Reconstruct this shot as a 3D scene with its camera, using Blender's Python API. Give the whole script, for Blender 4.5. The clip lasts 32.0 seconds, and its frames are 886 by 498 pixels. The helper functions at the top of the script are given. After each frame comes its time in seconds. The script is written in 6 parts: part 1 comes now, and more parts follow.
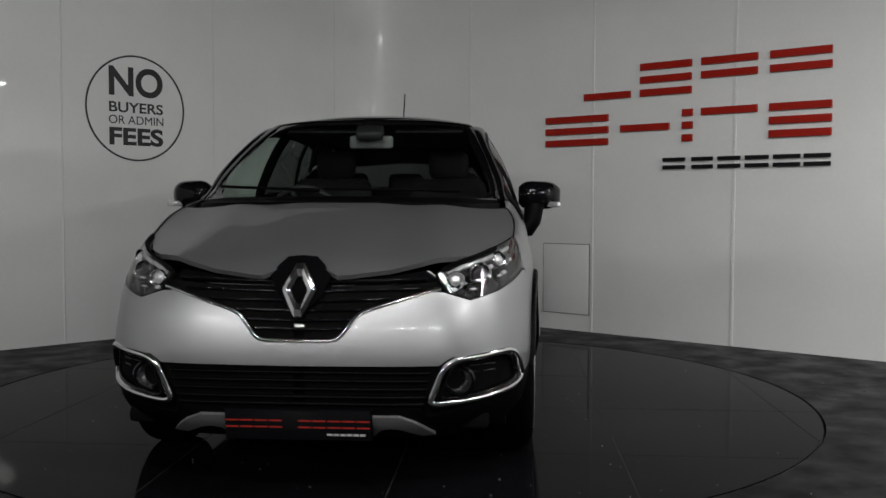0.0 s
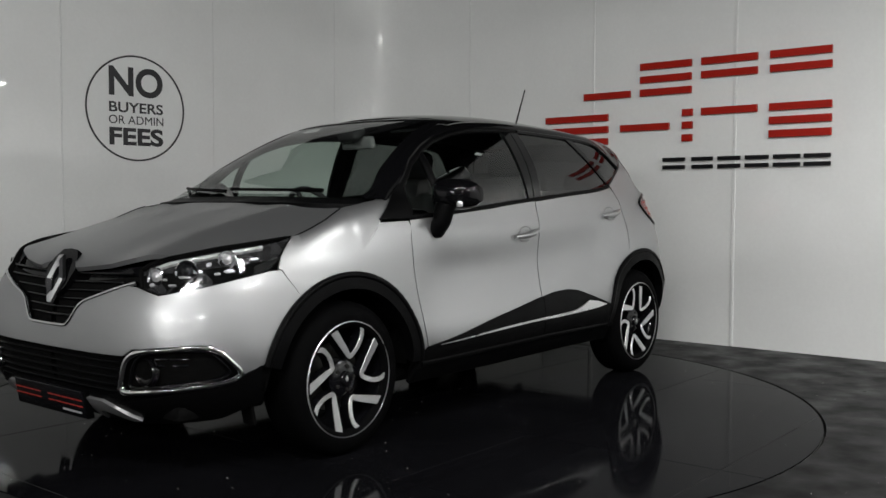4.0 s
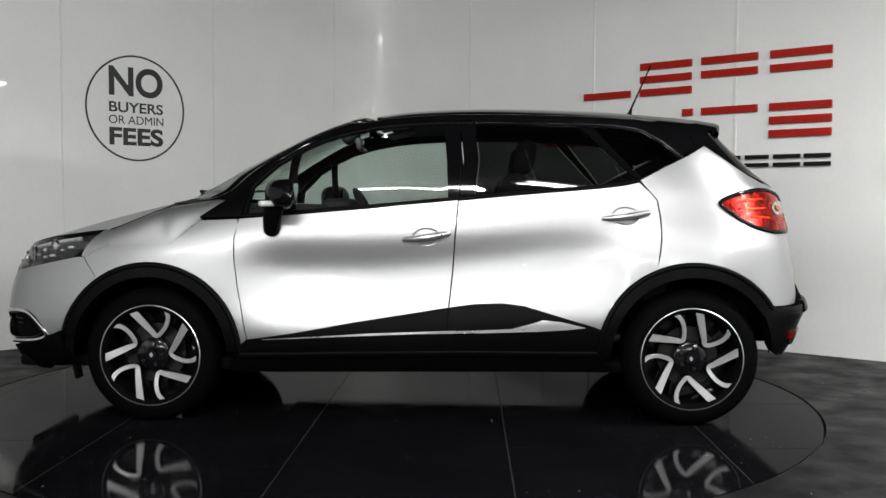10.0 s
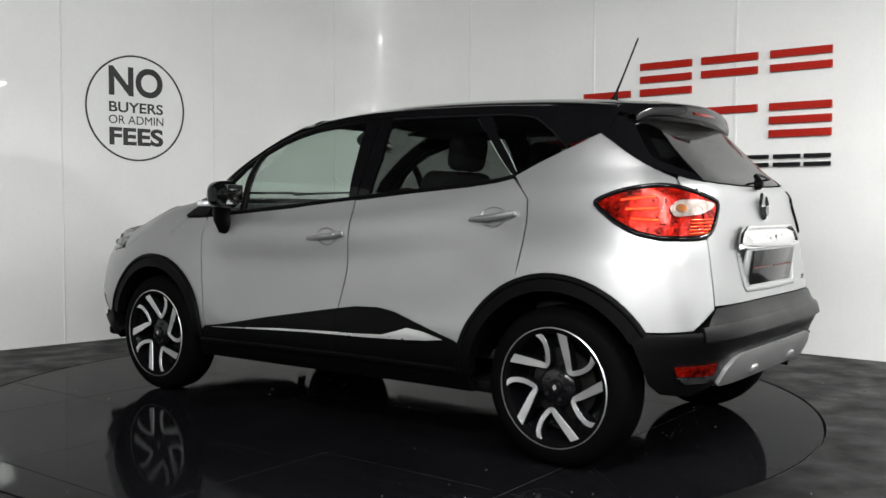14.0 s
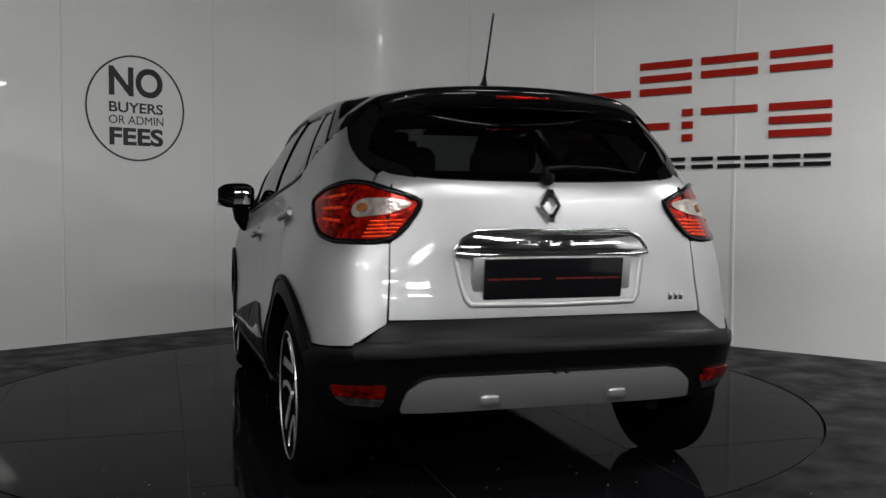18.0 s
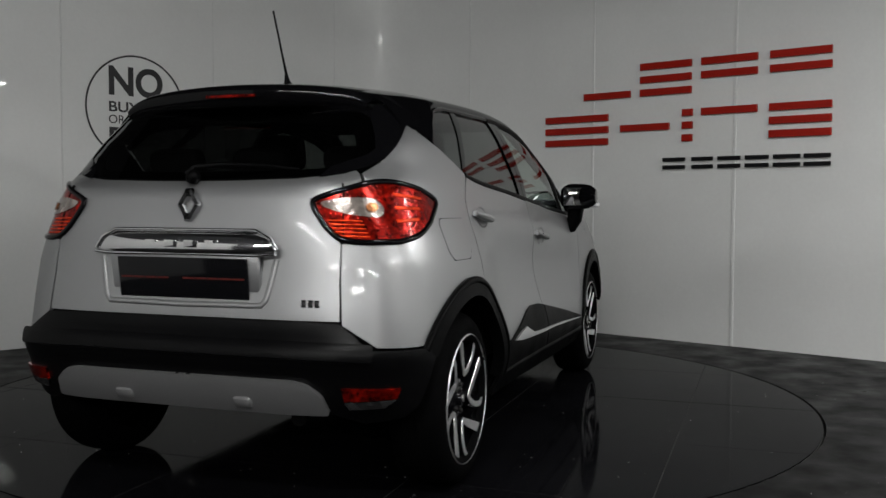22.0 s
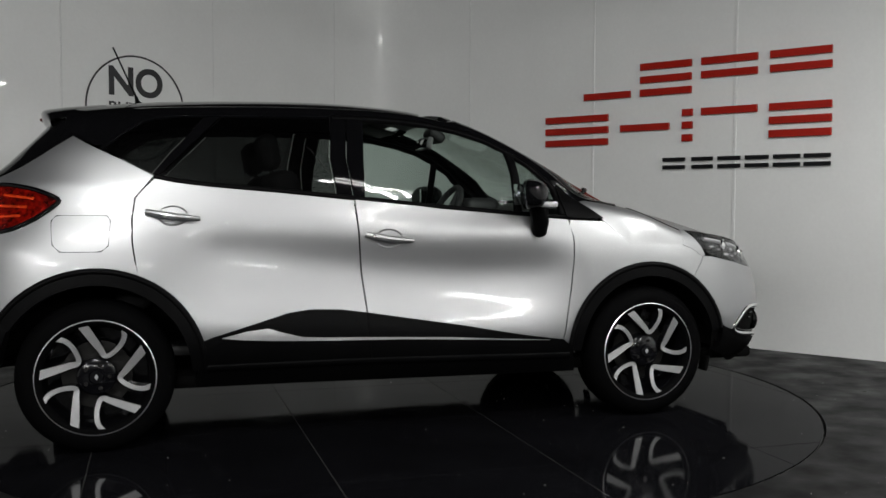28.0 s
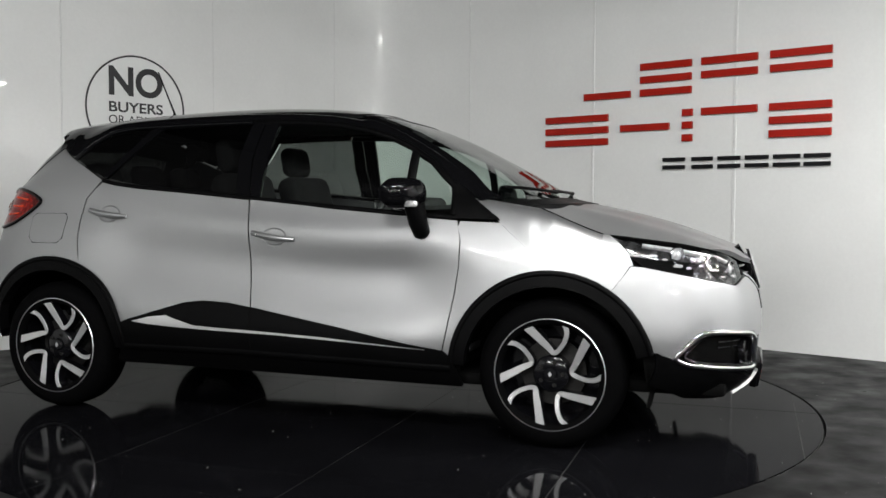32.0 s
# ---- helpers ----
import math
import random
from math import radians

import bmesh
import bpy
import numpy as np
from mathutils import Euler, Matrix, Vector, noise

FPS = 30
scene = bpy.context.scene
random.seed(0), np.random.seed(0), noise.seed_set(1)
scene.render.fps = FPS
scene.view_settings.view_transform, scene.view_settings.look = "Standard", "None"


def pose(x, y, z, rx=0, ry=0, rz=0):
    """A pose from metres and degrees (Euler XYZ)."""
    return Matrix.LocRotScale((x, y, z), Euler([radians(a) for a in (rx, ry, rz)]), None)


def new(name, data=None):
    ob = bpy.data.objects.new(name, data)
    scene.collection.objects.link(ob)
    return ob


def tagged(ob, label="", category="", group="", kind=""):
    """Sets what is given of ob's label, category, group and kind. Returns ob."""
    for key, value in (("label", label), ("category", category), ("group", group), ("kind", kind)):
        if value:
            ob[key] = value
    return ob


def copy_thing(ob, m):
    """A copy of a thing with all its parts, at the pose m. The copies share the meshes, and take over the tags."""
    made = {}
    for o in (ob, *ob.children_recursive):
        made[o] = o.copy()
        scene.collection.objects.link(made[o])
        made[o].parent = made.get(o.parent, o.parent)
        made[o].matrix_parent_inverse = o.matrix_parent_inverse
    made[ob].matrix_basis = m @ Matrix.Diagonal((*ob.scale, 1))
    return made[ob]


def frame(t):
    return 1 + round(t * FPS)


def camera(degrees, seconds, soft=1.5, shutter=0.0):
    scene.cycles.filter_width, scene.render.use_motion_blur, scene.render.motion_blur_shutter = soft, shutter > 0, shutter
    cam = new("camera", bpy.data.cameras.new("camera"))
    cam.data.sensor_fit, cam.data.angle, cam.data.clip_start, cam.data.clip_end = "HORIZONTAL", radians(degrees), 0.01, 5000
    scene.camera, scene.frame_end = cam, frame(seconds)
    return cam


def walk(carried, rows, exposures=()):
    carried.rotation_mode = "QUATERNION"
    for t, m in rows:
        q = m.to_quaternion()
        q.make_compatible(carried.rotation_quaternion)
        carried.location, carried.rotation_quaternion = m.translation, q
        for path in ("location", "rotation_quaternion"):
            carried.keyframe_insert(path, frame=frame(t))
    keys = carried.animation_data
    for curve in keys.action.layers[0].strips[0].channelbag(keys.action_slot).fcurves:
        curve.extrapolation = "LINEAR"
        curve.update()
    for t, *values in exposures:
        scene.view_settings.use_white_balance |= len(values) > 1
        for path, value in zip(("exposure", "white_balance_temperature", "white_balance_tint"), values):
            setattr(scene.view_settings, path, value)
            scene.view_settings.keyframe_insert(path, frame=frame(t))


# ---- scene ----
# The camera stands still on a stand in front of the turntable.
cam = camera(50.65, 32.0, shutter=0.5)
EYE, TILT, LEAN = (0.0, 0.0, 1.056), -2.672, 0.182
EXPOSURE = ((0, -0.66), (2, -0.25), (3, -0.22), (6, -0.24), (8, -0.24), (9, -0.15), (10, 0.15), (11, 0.25), (13, 0.5), (14.4, 0.55), (17, -0.34),
            (19, -0.56), (21, -0.8), (23, -0.76), (24, -0.5), (25, -0.38), (27, -0.44), (28, -0.47), (29, -0.42), (30, -0.1), (31, 0.2), (32, 0.28))
VIEW = pose(*EYE, 90 + TILT, 0, 0) @ pose(0, 0, 0, 0, 0, LEAN)
walk(cam, [(0, VIEW), (32, VIEW)], exposures=EXPOSURE)

# The turntable's axis, the car's place on it and its turning.
AXIS = (-0.294, 5.239)
SEAT = (0.201, 0.082)
TURN = ((0, -94.0), (2, -111.5), (4, -128.9), (6, -146.29), (8, -163.8), (10, -181.54), (12, -199.36), (14, -217.25), (16, -235.22),
        (18, -253.22), (20, -271.18), (22, -289.11), (24, -307.05), (26, -324.97), (28, -342.85), (30, -360.62), (32, -378.33))

# ---- light ----
world = bpy.data.worlds.new("world")
scene.world = world
world.use_nodes = True
world.node_tree.nodes["Background"].inputs[0].default_value = (0.6, 0.65, 0.7, 1)
world.node_tree.nodes["Background"].inputs[1].default_value = 0.006

# Twin-tube fittings, all out of view: level ones hung along the right-hand wall and over the floor, tilted ones behind
# the camera.
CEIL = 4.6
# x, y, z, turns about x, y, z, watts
# level pair placed from window reflections, then one added to brighten the car's flank
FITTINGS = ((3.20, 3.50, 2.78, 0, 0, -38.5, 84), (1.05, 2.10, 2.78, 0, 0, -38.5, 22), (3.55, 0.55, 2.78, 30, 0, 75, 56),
            # row far back, set by the height of the car's shadow on the walls
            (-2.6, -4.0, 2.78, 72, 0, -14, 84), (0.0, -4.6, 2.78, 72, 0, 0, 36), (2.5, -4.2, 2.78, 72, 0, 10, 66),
            # added fill: one for the upper walls, one for the car's left-facing side
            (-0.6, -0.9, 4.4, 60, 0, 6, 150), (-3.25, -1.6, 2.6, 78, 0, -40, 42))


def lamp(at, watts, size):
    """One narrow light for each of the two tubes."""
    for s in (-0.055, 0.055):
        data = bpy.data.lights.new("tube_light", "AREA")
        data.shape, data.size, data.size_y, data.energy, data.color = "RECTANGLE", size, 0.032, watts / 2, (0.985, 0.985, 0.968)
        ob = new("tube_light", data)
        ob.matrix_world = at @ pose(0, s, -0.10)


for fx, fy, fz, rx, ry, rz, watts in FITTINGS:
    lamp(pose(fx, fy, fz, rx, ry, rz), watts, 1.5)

# ---- materials ----
def mat(name, color, rough=0.5, metal=0.0, coat=0.0, spec=0.5, grain=0.0, grain_size=40.0, stain=0.0, stain_size=3.0,
        bump=0.0, bump_size=200.0, rough_var=0.0, glow=None, alpha=1.0, stretch=(1, 1, 1), dirt=None):
    """A surface with fine grain and broad stains in its colour, uneven gloss and fine relief."""
    m = bpy.data.materials.new(name)
    m.use_nodes = True
    nodes, links = m.node_tree.nodes, m.node_tree.links
    p = nodes["Principled BSDF"]
    p.inputs["Base Color"].default_value = (*color, 1)
    p.inputs["Roughness"].default_value, p.inputs["Metallic"].default_value = rough, metal
    p.inputs["Coat Weight"].default_value, p.inputs["Coat Roughness"].default_value = coat, 0.015
    p.inputs["Specular IOR Level"].default_value = spec
    p.inputs["Alpha"].default_value = alpha
    if glow:
        p.inputs["Emission Color"].default_value, p.inputs["Emission Strength"].default_value = (*glow[:3], 1), glow[3]
    coords = nodes.new("ShaderNodeTexCoord")
    place = nodes.new("ShaderNodeMapping")
    place.inputs["Scale"].default_value = stretch
    links.new(coords.outputs["Object"], place.inputs["Vector"])

    def cloud(size, detail):
        n = nodes.new("ShaderNodeTexNoise")
        n.inputs["Scale"].default_value, n.inputs["Detail"].default_value = size, detail
        links.new(place.outputs["Vector"], n.inputs["Vector"])
        return n.outputs["Fac"]

    def ranged(value, low, high, lo_in=0.3, hi_in=0.7):
        n = nodes.new("ShaderNodeMapRange")
        n.inputs["From Min"].default_value, n.inputs["From Max"].default_value = lo_in, hi_in
        n.inputs["To Min"].default_value, n.inputs["To Max"].default_value = low, high
        links.new(value, n.inputs["Value"])
        return n.outputs["Result"]

    if grain or stain:
        mix = nodes.new("ShaderNodeMix")
        mix.data_type, mix.blend_type = "RGBA", "MULTIPLY"
        mix.inputs["Factor"].default_value = 1.0
        mix.inputs["A"].default_value = (*color, 1)
        both = nodes.new("ShaderNodeMath")
        both.operation = "MULTIPLY"
        links.new(ranged(cloud(grain_size, 3), 1 - grain, 1 + grain * 0.4), both.inputs[0])
        links.new(ranged(cloud(stain_size, 5), 1 - stain, 1 + stain * 0.4), both.inputs[1])
        links.new(both.outputs[0], mix.inputs["B"])
        links.new(mix.outputs["Result"], p.inputs["Base Color"])
    if rough_var:
        links.new(ranged(cloud(stain_size * 1.7, 6), max(rough - rough_var, 0.0), rough + rough_var), p.inputs["Roughness"])
    if bump:
        b = nodes.new("ShaderNodeBump")
        b.inputs["Strength"].default_value, b.inputs["Distance"].default_value = bump, 0.002
        links.new(cloud(bump_size, 2), b.inputs["Height"])
        links.new(b.outputs["Normal"], p.inputs["Normal"])
    return m


def glass(name, tint, clear, rough=0.0):
    """Tinted sheet glass: a share of clear view through and a mirror gloss that grows at the edge."""
    m = bpy.data.materials.new(name)
    m.use_nodes = True
    nodes, links = m.node_tree.nodes, m.node_tree.links
    nodes.remove(nodes["Principled BSDF"])
    out = nodes["Material Output"]
    see, gloss, mix, face, rise, level = (nodes.new(k) for k in ("ShaderNodeBsdfTransparent", "ShaderNodeBsdfGlossy", "ShaderNodeMixShader",
                                                                 "ShaderNodeLayerWeight", "ShaderNodeMath", "ShaderNodeMapRange"))
    see.inputs["Color"].default_value = (*[c * clear for c in tint], 1)
    gloss.inputs["Roughness"].default_value = rough
    face.inputs["Blend"].default_value = 0.5
    rise.operation = "POWER"
    rise.inputs[1].default_value = 4.6
    level.inputs["To Min"].default_value, level.inputs["To Max"].default_value = 0.075, 1.0
    links.new(face.outputs["Facing"], rise.inputs[0])
    links.new(rise.outputs[0], level.inputs["Value"])
    links.new(level.outputs["Result"], mix.inputs[0])
    links.new(see.outputs[0], mix.inputs[1])
    links.new(gloss.outputs[0], mix.inputs[2])
    links.new(mix.outputs[0], out.inputs["Surface"])
    return m


WALL = mat("white_wall_panel", (0.78, 0.79, 0.78), 0.42, spec=0.4, stain=0.05, stain_size=1.2, grain=0.02, rough_var=0.06, coat=0.7)
SEAM = mat("white_joint_strip", (0.72, 0.73, 0.72), 0.3, grain=0.05)
SEAM_GREY = mat("grey_joint_gap", (0.16, 0.16, 0.16), 0.5, grain=0.1)
FLOOR = mat("dark_floor", (0.006, 0.006, 0.0064), 0.42, spec=0.07, stain=0.3, stain_size=2.5, grain=0.3, grain_size=60, bump=0.15, bump_size=90, rough_var=0.15)
TILE = mat("black_gloss_tile", (0.005, 0.005, 0.006), 0.07, spec=0.015, grain=0.2, grain_size=25, stain=0.3, rough_var=0.045, stain_size=2.0, bump=0.01, bump_size=6)
JOINT = mat("dusty_tile_joint", (0.045, 0.045, 0.043), 0.8, grain=0.5, grain_size=12, stain=0.6, stain_size=3)
GAP = mat("black_gap", (0.004, 0.004, 0.004), 0.8, grain=0.2)
DUST = mat("white_speck", (0.6, 0.6, 0.58), 0.8, grain=0.3)
DARK_WALL = mat("dark_hall_wall", (0.05, 0.05, 0.053), 0.8, spec=0.2, stain=0.4, stain_size=1.0, grain=0.1)
CEILING = mat("dark_ceiling", (0.03, 0.03, 0.032), 0.8, spec=0.2, stain=0.3, grain=0.1)
TUBE = mat("lit_tube", (0.9, 0.9, 0.9), 0.4, glow=(1.0, 0.985, 0.955, 30.0))
FITTING = mat("white_fitting", (0.7, 0.7, 0.7), 0.4, grain=0.05)
RED_SIGN = mat("red_sign_face", (0.36, 0.010, 0.003), 0.4, spec=0.25, grain=0.08, grain_size=30, stain=0.08)
BLACK_SIGN = mat("black_sign_face", (0.006, 0.006, 0.007), 0.4, spec=0.2, grain=0.2)
DECAL = mat("black_vinyl", (0.016, 0.016, 0.018), 0.35, grain=0.15)

SILVER = mat("silver_paint", (0.385, 0.39, 0.395), 0.40, metal=0.85, coat=0.32, grain=0.05, grain_size=900, stain=0.015, stain_size=4, bump=0.02, bump_size=1500)
GLOSS_BLACK = mat("gloss_black_paint", (0.003, 0.003, 0.0035), 0.05, spec=0.2, coat=0.0, grain=0.1, grain_size=300, stain=0.05)
TRIM = mat("black_grained_plastic", (0.0022, 0.0022, 0.0024), 0.42, spec=0.05, grain=0.2, grain_size=250, stain=0.15, bump=0.25, bump_size=900, rough_var=0.08)
BUMPER = mat("black_satin_plastic", (0.003, 0.003, 0.0034), 0.33, spec=0.13, grain=0.2, grain_size=250, stain=0.15, bump=0.15, bump_size=900, rough_var=0.06)
RUBBER = mat("tyre_rubber", (0.0018, 0.0018, 0.002), 0.7, spec=0.03, grain=0.25, grain_size=90, stain=0.2, bump=0.2, bump_size=300)
CHROME = mat("chrome", (0.78, 0.78, 0.79), 0.07, metal=1.0, grain=0.03, rough_var=0.03)
ALLOY = mat("machined_alloy", (0.85, 0.85, 0.86), 0.33, metal=0.9, grain=0.06, grain_size=200, rough_var=0.08)
RIM_BLACK = mat("gloss_black_rim", (0.004, 0.004, 0.005), 0.15, spec=0.3, coat=0.2, grain=0.1)
STEEL = mat("dull_steel", (0.035, 0.034, 0.033), 0.45, metal=0.8, grain=0.2, stain=0.3, stain_size=12)
SATIN = mat("satin_silver_plastic", (0.40, 0.40, 0.405), 0.38, metal=0.75, grain=0.06, grain_size=300)
SHELL = mat("black_underbody", (0.003, 0.003, 0.003), 0.8, spec=0.05, grain=0.3, stain=0.2)
CABIN = mat("charcoal_cabin_plastic", (0.022, 0.022, 0.023), 0.6, grain=0.2, stain=0.15, bump=0.2, bump_size=400)
CLOTH = mat("dark_seat_cloth", (0.007, 0.007, 0.0075), 0.9, grain=0.25, grain_size=350, stain=0.15, bump=0.1, bump_size=400)
GLASS = glass("clear_green_glass", (0.86, 0.95, 0.90), 0.88)
PRIVACY = glass("privacy_glass", (0.92, 0.97, 0.95), 0.17)
REAR_GLASS = glass("dark_rear_glass", (0.92, 0.97, 0.95), 0.075)
LENS = glass("clear_lens", (0.96, 0.97, 0.98), 0.92)
RED_LENS = mat("red_lens", (0.40, 0.008, 0.003), 0.18, metal=0.65, coat=0.12, spec=0.2, grain=0.85, grain_size=55, stain=0.8, stain_size=16, bump=1.0, bump_size=70)
RED_GLOW = mat("bright_red_lens", (0.85, 0.06, 0.010), 0.25, metal=0.5, coat=0.1, spec=0.2, grain=0.5, grain_size=40, bump=0.8, bump_size=90)
CLEAR_LENS = mat("clear_ribbed_lens", (0.46, 0.40, 0.36), 0.16, metal=0.6, coat=0.4, grain=0.5, grain_size=28, bump=0.9, bump_size=60)
ORANGE_LENS = mat("amber_bulb", (0.40, 0.15, 0.05), 0.2, metal=0.6, grain=0.3, bump=0.6, bump_size=80)
LAMP_BACK = mat("dark_chrome_liner", (0.11, 0.11, 0.113), 0.14, metal=0.7, grain=0.6, grain_size=26, stain=0.4, stain_size=11, bump=1.0, bump_size=38)
REFLECTOR = mat("lamp_reflector", (0.85, 0.85, 0.86), 0.16, metal=0.6, grain=0.3, grain_size=40, bump=0.9, bump_size=60, rough_var=0.08)
PLATE = mat("black_plate", (0.005, 0.005, 0.006), 0.10, spec=0.3, coat=0.0, grain=0.1)
DIM_INK = mat("dim_red_ink", (0.10, 0.008, 0.006), 0.4, grain=0.2)
RED_INK = mat("red_ink", (0.30, 0.018, 0.012), 0.4, grain=0.1)
GREY_INK = mat("grey_ink", (0.45, 0.45, 0.46), 0.4, grain=0.1)
LABEL_WHITE = mat("white_sticker", (0.65, 0.65, 0.64), 0.6, grain=0.05)
MIRROR_BACK = mat("grey_mirror_housing", (0.20, 0.20, 0.20), 0.5, grain=0.1)
MIRROR = mat("mirror_glass", (0.85, 0.86, 0.87), 0.02, metal=1.0, grain=0.02)


# ---- mesh helpers ----
def mesh_of(name, verts, faces, material, parent=None, label="", smooth=True):
    me = bpy.data.meshes.new(name)
    me.from_pydata(verts, [], faces)
    me.materials.append(material)
    for poly in me.polygons:
        poly.use_smooth = smooth
    me.update()
    ob = new(name, me)
    ob.parent = parent
    if label:
        tagged(ob, label)
    return ob


def part(name, bm, material, parent=None, label="", sharp=35):
    """Links a bmesh as one mesh object under a thing or a part."""
    bmesh.ops.recalc_face_normals(bm, faces=bm.faces)
    for f in bm.faces:
        f.smooth = True
    for e in bm.edges:
        if len(e.link_faces) != 2 or e.calc_face_angle(0) > radians(sharp):
            e.smooth = False
    me = bpy.data.meshes.new(name)
    bm.to_mesh(me)
    bm.free()
    me.materials.append(material)
    ob = new(name, me)
    ob.parent = parent
    if label:
        tagged(ob, label)
    return ob


def box_bm(size, at=(0, 0, 0), turn=(0, 0, 0), bevel=0.0, segments=2, bm=None):
    own = bmesh.new()
    bmesh.ops.create_cube(own, size=1.0)
    bmesh.ops.scale(own, vec=size, verts=own.verts)
    if bevel:
        bmesh.ops.bevel(own, geom=own.edges, offset=bevel, segments=segments, affect="EDGES", profile=0.5)
    bmesh.ops.transform(own, matrix=pose(*at, *turn), verts=own.verts)
    return join_bm(bm, own)


def join_bm(bm, own):
    if bm is None:
        return own
    me = bpy.data.meshes.new("joint")
    own.to_mesh(me)
    own.free()
    bm.from_mesh(me)
    bpy.data.meshes.remove(me)
    return bm


def spin_bm(profile, steps=48, axis="Y", at=(0, 0, 0), bm=None, closed=False):
    """A turned shape: profile of (radius, along) pairs about the axis."""
    own = bmesh.new()
    rings = []
    for i in range(steps):
        a = 2 * math.pi * i / steps
        ring = []
        for r, h in profile:
            p = (r * math.cos(a), h, r * math.sin(a)) if axis == "Y" else (r * math.cos(a), r * math.sin(a), h)
            ring.append(own.verts.new(Vector(p) + Vector(at)))
        rings.append(ring)
    n = len(profile)
    for i in range(steps):
        a, b = rings[i], rings[(i + 1) % steps]
        for j in range(n if closed else n - 1):
            own.faces.new((a[j], b[j], b[(j + 1) % n], a[(j + 1) % n]))
    return join_bm(bm, own)


def tube_bm(points, radius, sides=8, bm=None, flat=1.0, closed=False):
    """A round bar along points; radius may be one per point."""
    own = bmesh.new()
    pts = [Vector(p) for p in points]
    n = len(pts)
    rings = []
    for i, p in enumerate(pts):
        ahead = (pts[(i + 1) % n] if closed else pts[min(i + 1, n - 1)]) - (pts[i - 1] if closed else pts[max(i - 1, 0)])
        d = ahead.normalized()
        side = d.cross(Vector((0, 0, 1)))
        if side.length < 1e-3:
            side = d.cross(Vector((0, 1, 0)))
        side.normalize()
        up = side.cross(d)
        r = radius[i] if isinstance(radius, (list, tuple)) else radius
        rings.append([own.verts.new(p + (side * math.cos(a) + up * math.sin(a) * flat) * r) for a in (2 * math.pi * k / sides for k in range(sides))])
    for i in range(n if closed else n - 1):
        a, b = rings[i], rings[(i + 1) % n]
        for k in range(sides):
            own.faces.new((a[k], a[(k + 1) % sides], b[(k + 1) % sides], b[k]))
    if not closed:
        own.faces.new(rings[0])
        own.faces.new(rings[-1][::-1])
    return join_bm(bm, own)


def slab_bm(outline, depth, at=Matrix.Identity(4), bevel=0.0, bm=None):
    """A flat shape in x, z given by its outline, with depth along y."""
    own = bmesh.new()
    face = own.faces.new([own.verts.new((x, 0, z)) for x, z in outline])
    out = bmesh.ops.extrude_face_region(own, geom=[face])
    bmesh.ops.translate(own, vec=(0, depth, 0), verts=[v for v in out["geom"] if isinstance(v, bmesh.types.BMVert)])
    if bevel:
        bmesh.ops.bevel(own, geom=list(own.edges), offset=bevel, segments=1, affect="EDGES")
    bmesh.ops.transform(own, matrix=at, verts=own.verts)
    return join_bm(bm, own)


def empty(name, label, category, group="", kind="", at=Matrix.Identity(4)):
    ob = tagged(new(name), label, category, group, kind)
    ob.matrix_world = at
    return ob


# ---- the setting ----
# The white walls in plan: two straight runs and a bent sheet between them. Wall places are given as (along, up).
WALL_TOP = 3.25
RIGHT_AT, RIGHT_WAY = Vector((1.9756, 7.1852)), Vector((0.77554, -0.63130))
LEFT_AT, LEFT_WAY = Vector((-2.6693, 7.2243)), Vector((0.71205, 0.70213))


def wall_pose(base, way, along, up, out=0.0):
    """A frame on a wall: x along it, y into it, z up."""
    p = base + way * along
    inward = Vector((-way.y, way.x))
    p = p - inward * out
    return Matrix.Translation((p.x, p.y, up)) @ Matrix.Rotation(math.atan2(way.y, way.x), 4, "Z")


def on_right(along, up, out=0.0):
    return wall_pose(RIGHT_AT, RIGHT_WAY, along, up, out)


def on_left(along, up, out=0.0):
    return wall_pose(LEFT_AT, LEFT_WAY, along, up, out)


def bend(n=14):
    """The bent sheet's plan between the two runs."""
    a, b = LEFT_AT + LEFT_WAY * 2.31, RIGHT_AT - RIGHT_WAY * 2.235
    ta, tb = LEFT_WAY, RIGHT_WAY
    d = (b - a).length * 0.46
    p1, p2 = a + ta * d, b - tb * d
    return [(1 - t) ** 3 * a + 3 * (1 - t) ** 2 * t * p1 + 3 * (1 - t) * t * t * p2 + t ** 3 * b for t in (i / n for i in range(n + 1))]


def sheet_wall(name, line, label):
    """A standing wall 6 cm thick along a line in plan."""
    n = len(line)
    back = []
    for i, p in enumerate(line):
        d = (line[min(i + 1, n - 1)] - line[max(i - 1, 0)]).normalized()
        back.append(p + Vector((-d.y, d.x)) * 0.06)
    bm = bmesh.new()
    cols = [[bm.verts.new((q.x, q.y, z)) for q in (p, b) for z in (0.0, WALL_TOP)] for p, b in zip(line, back)]
    for a, b in zip(cols, cols[1:]):
        for i, j in ((0, 1), (1, 3), (3, 2), (2, 0)):
            bm.faces.new((a[i], b[i], b[j], a[j]))
    for c in (cols[0], cols[-1]):
        bm.faces.new((c[0], c[1], c[3], c[2]))
    return tagged(part(name, bm, WALL), label, "wall", kind="structure")


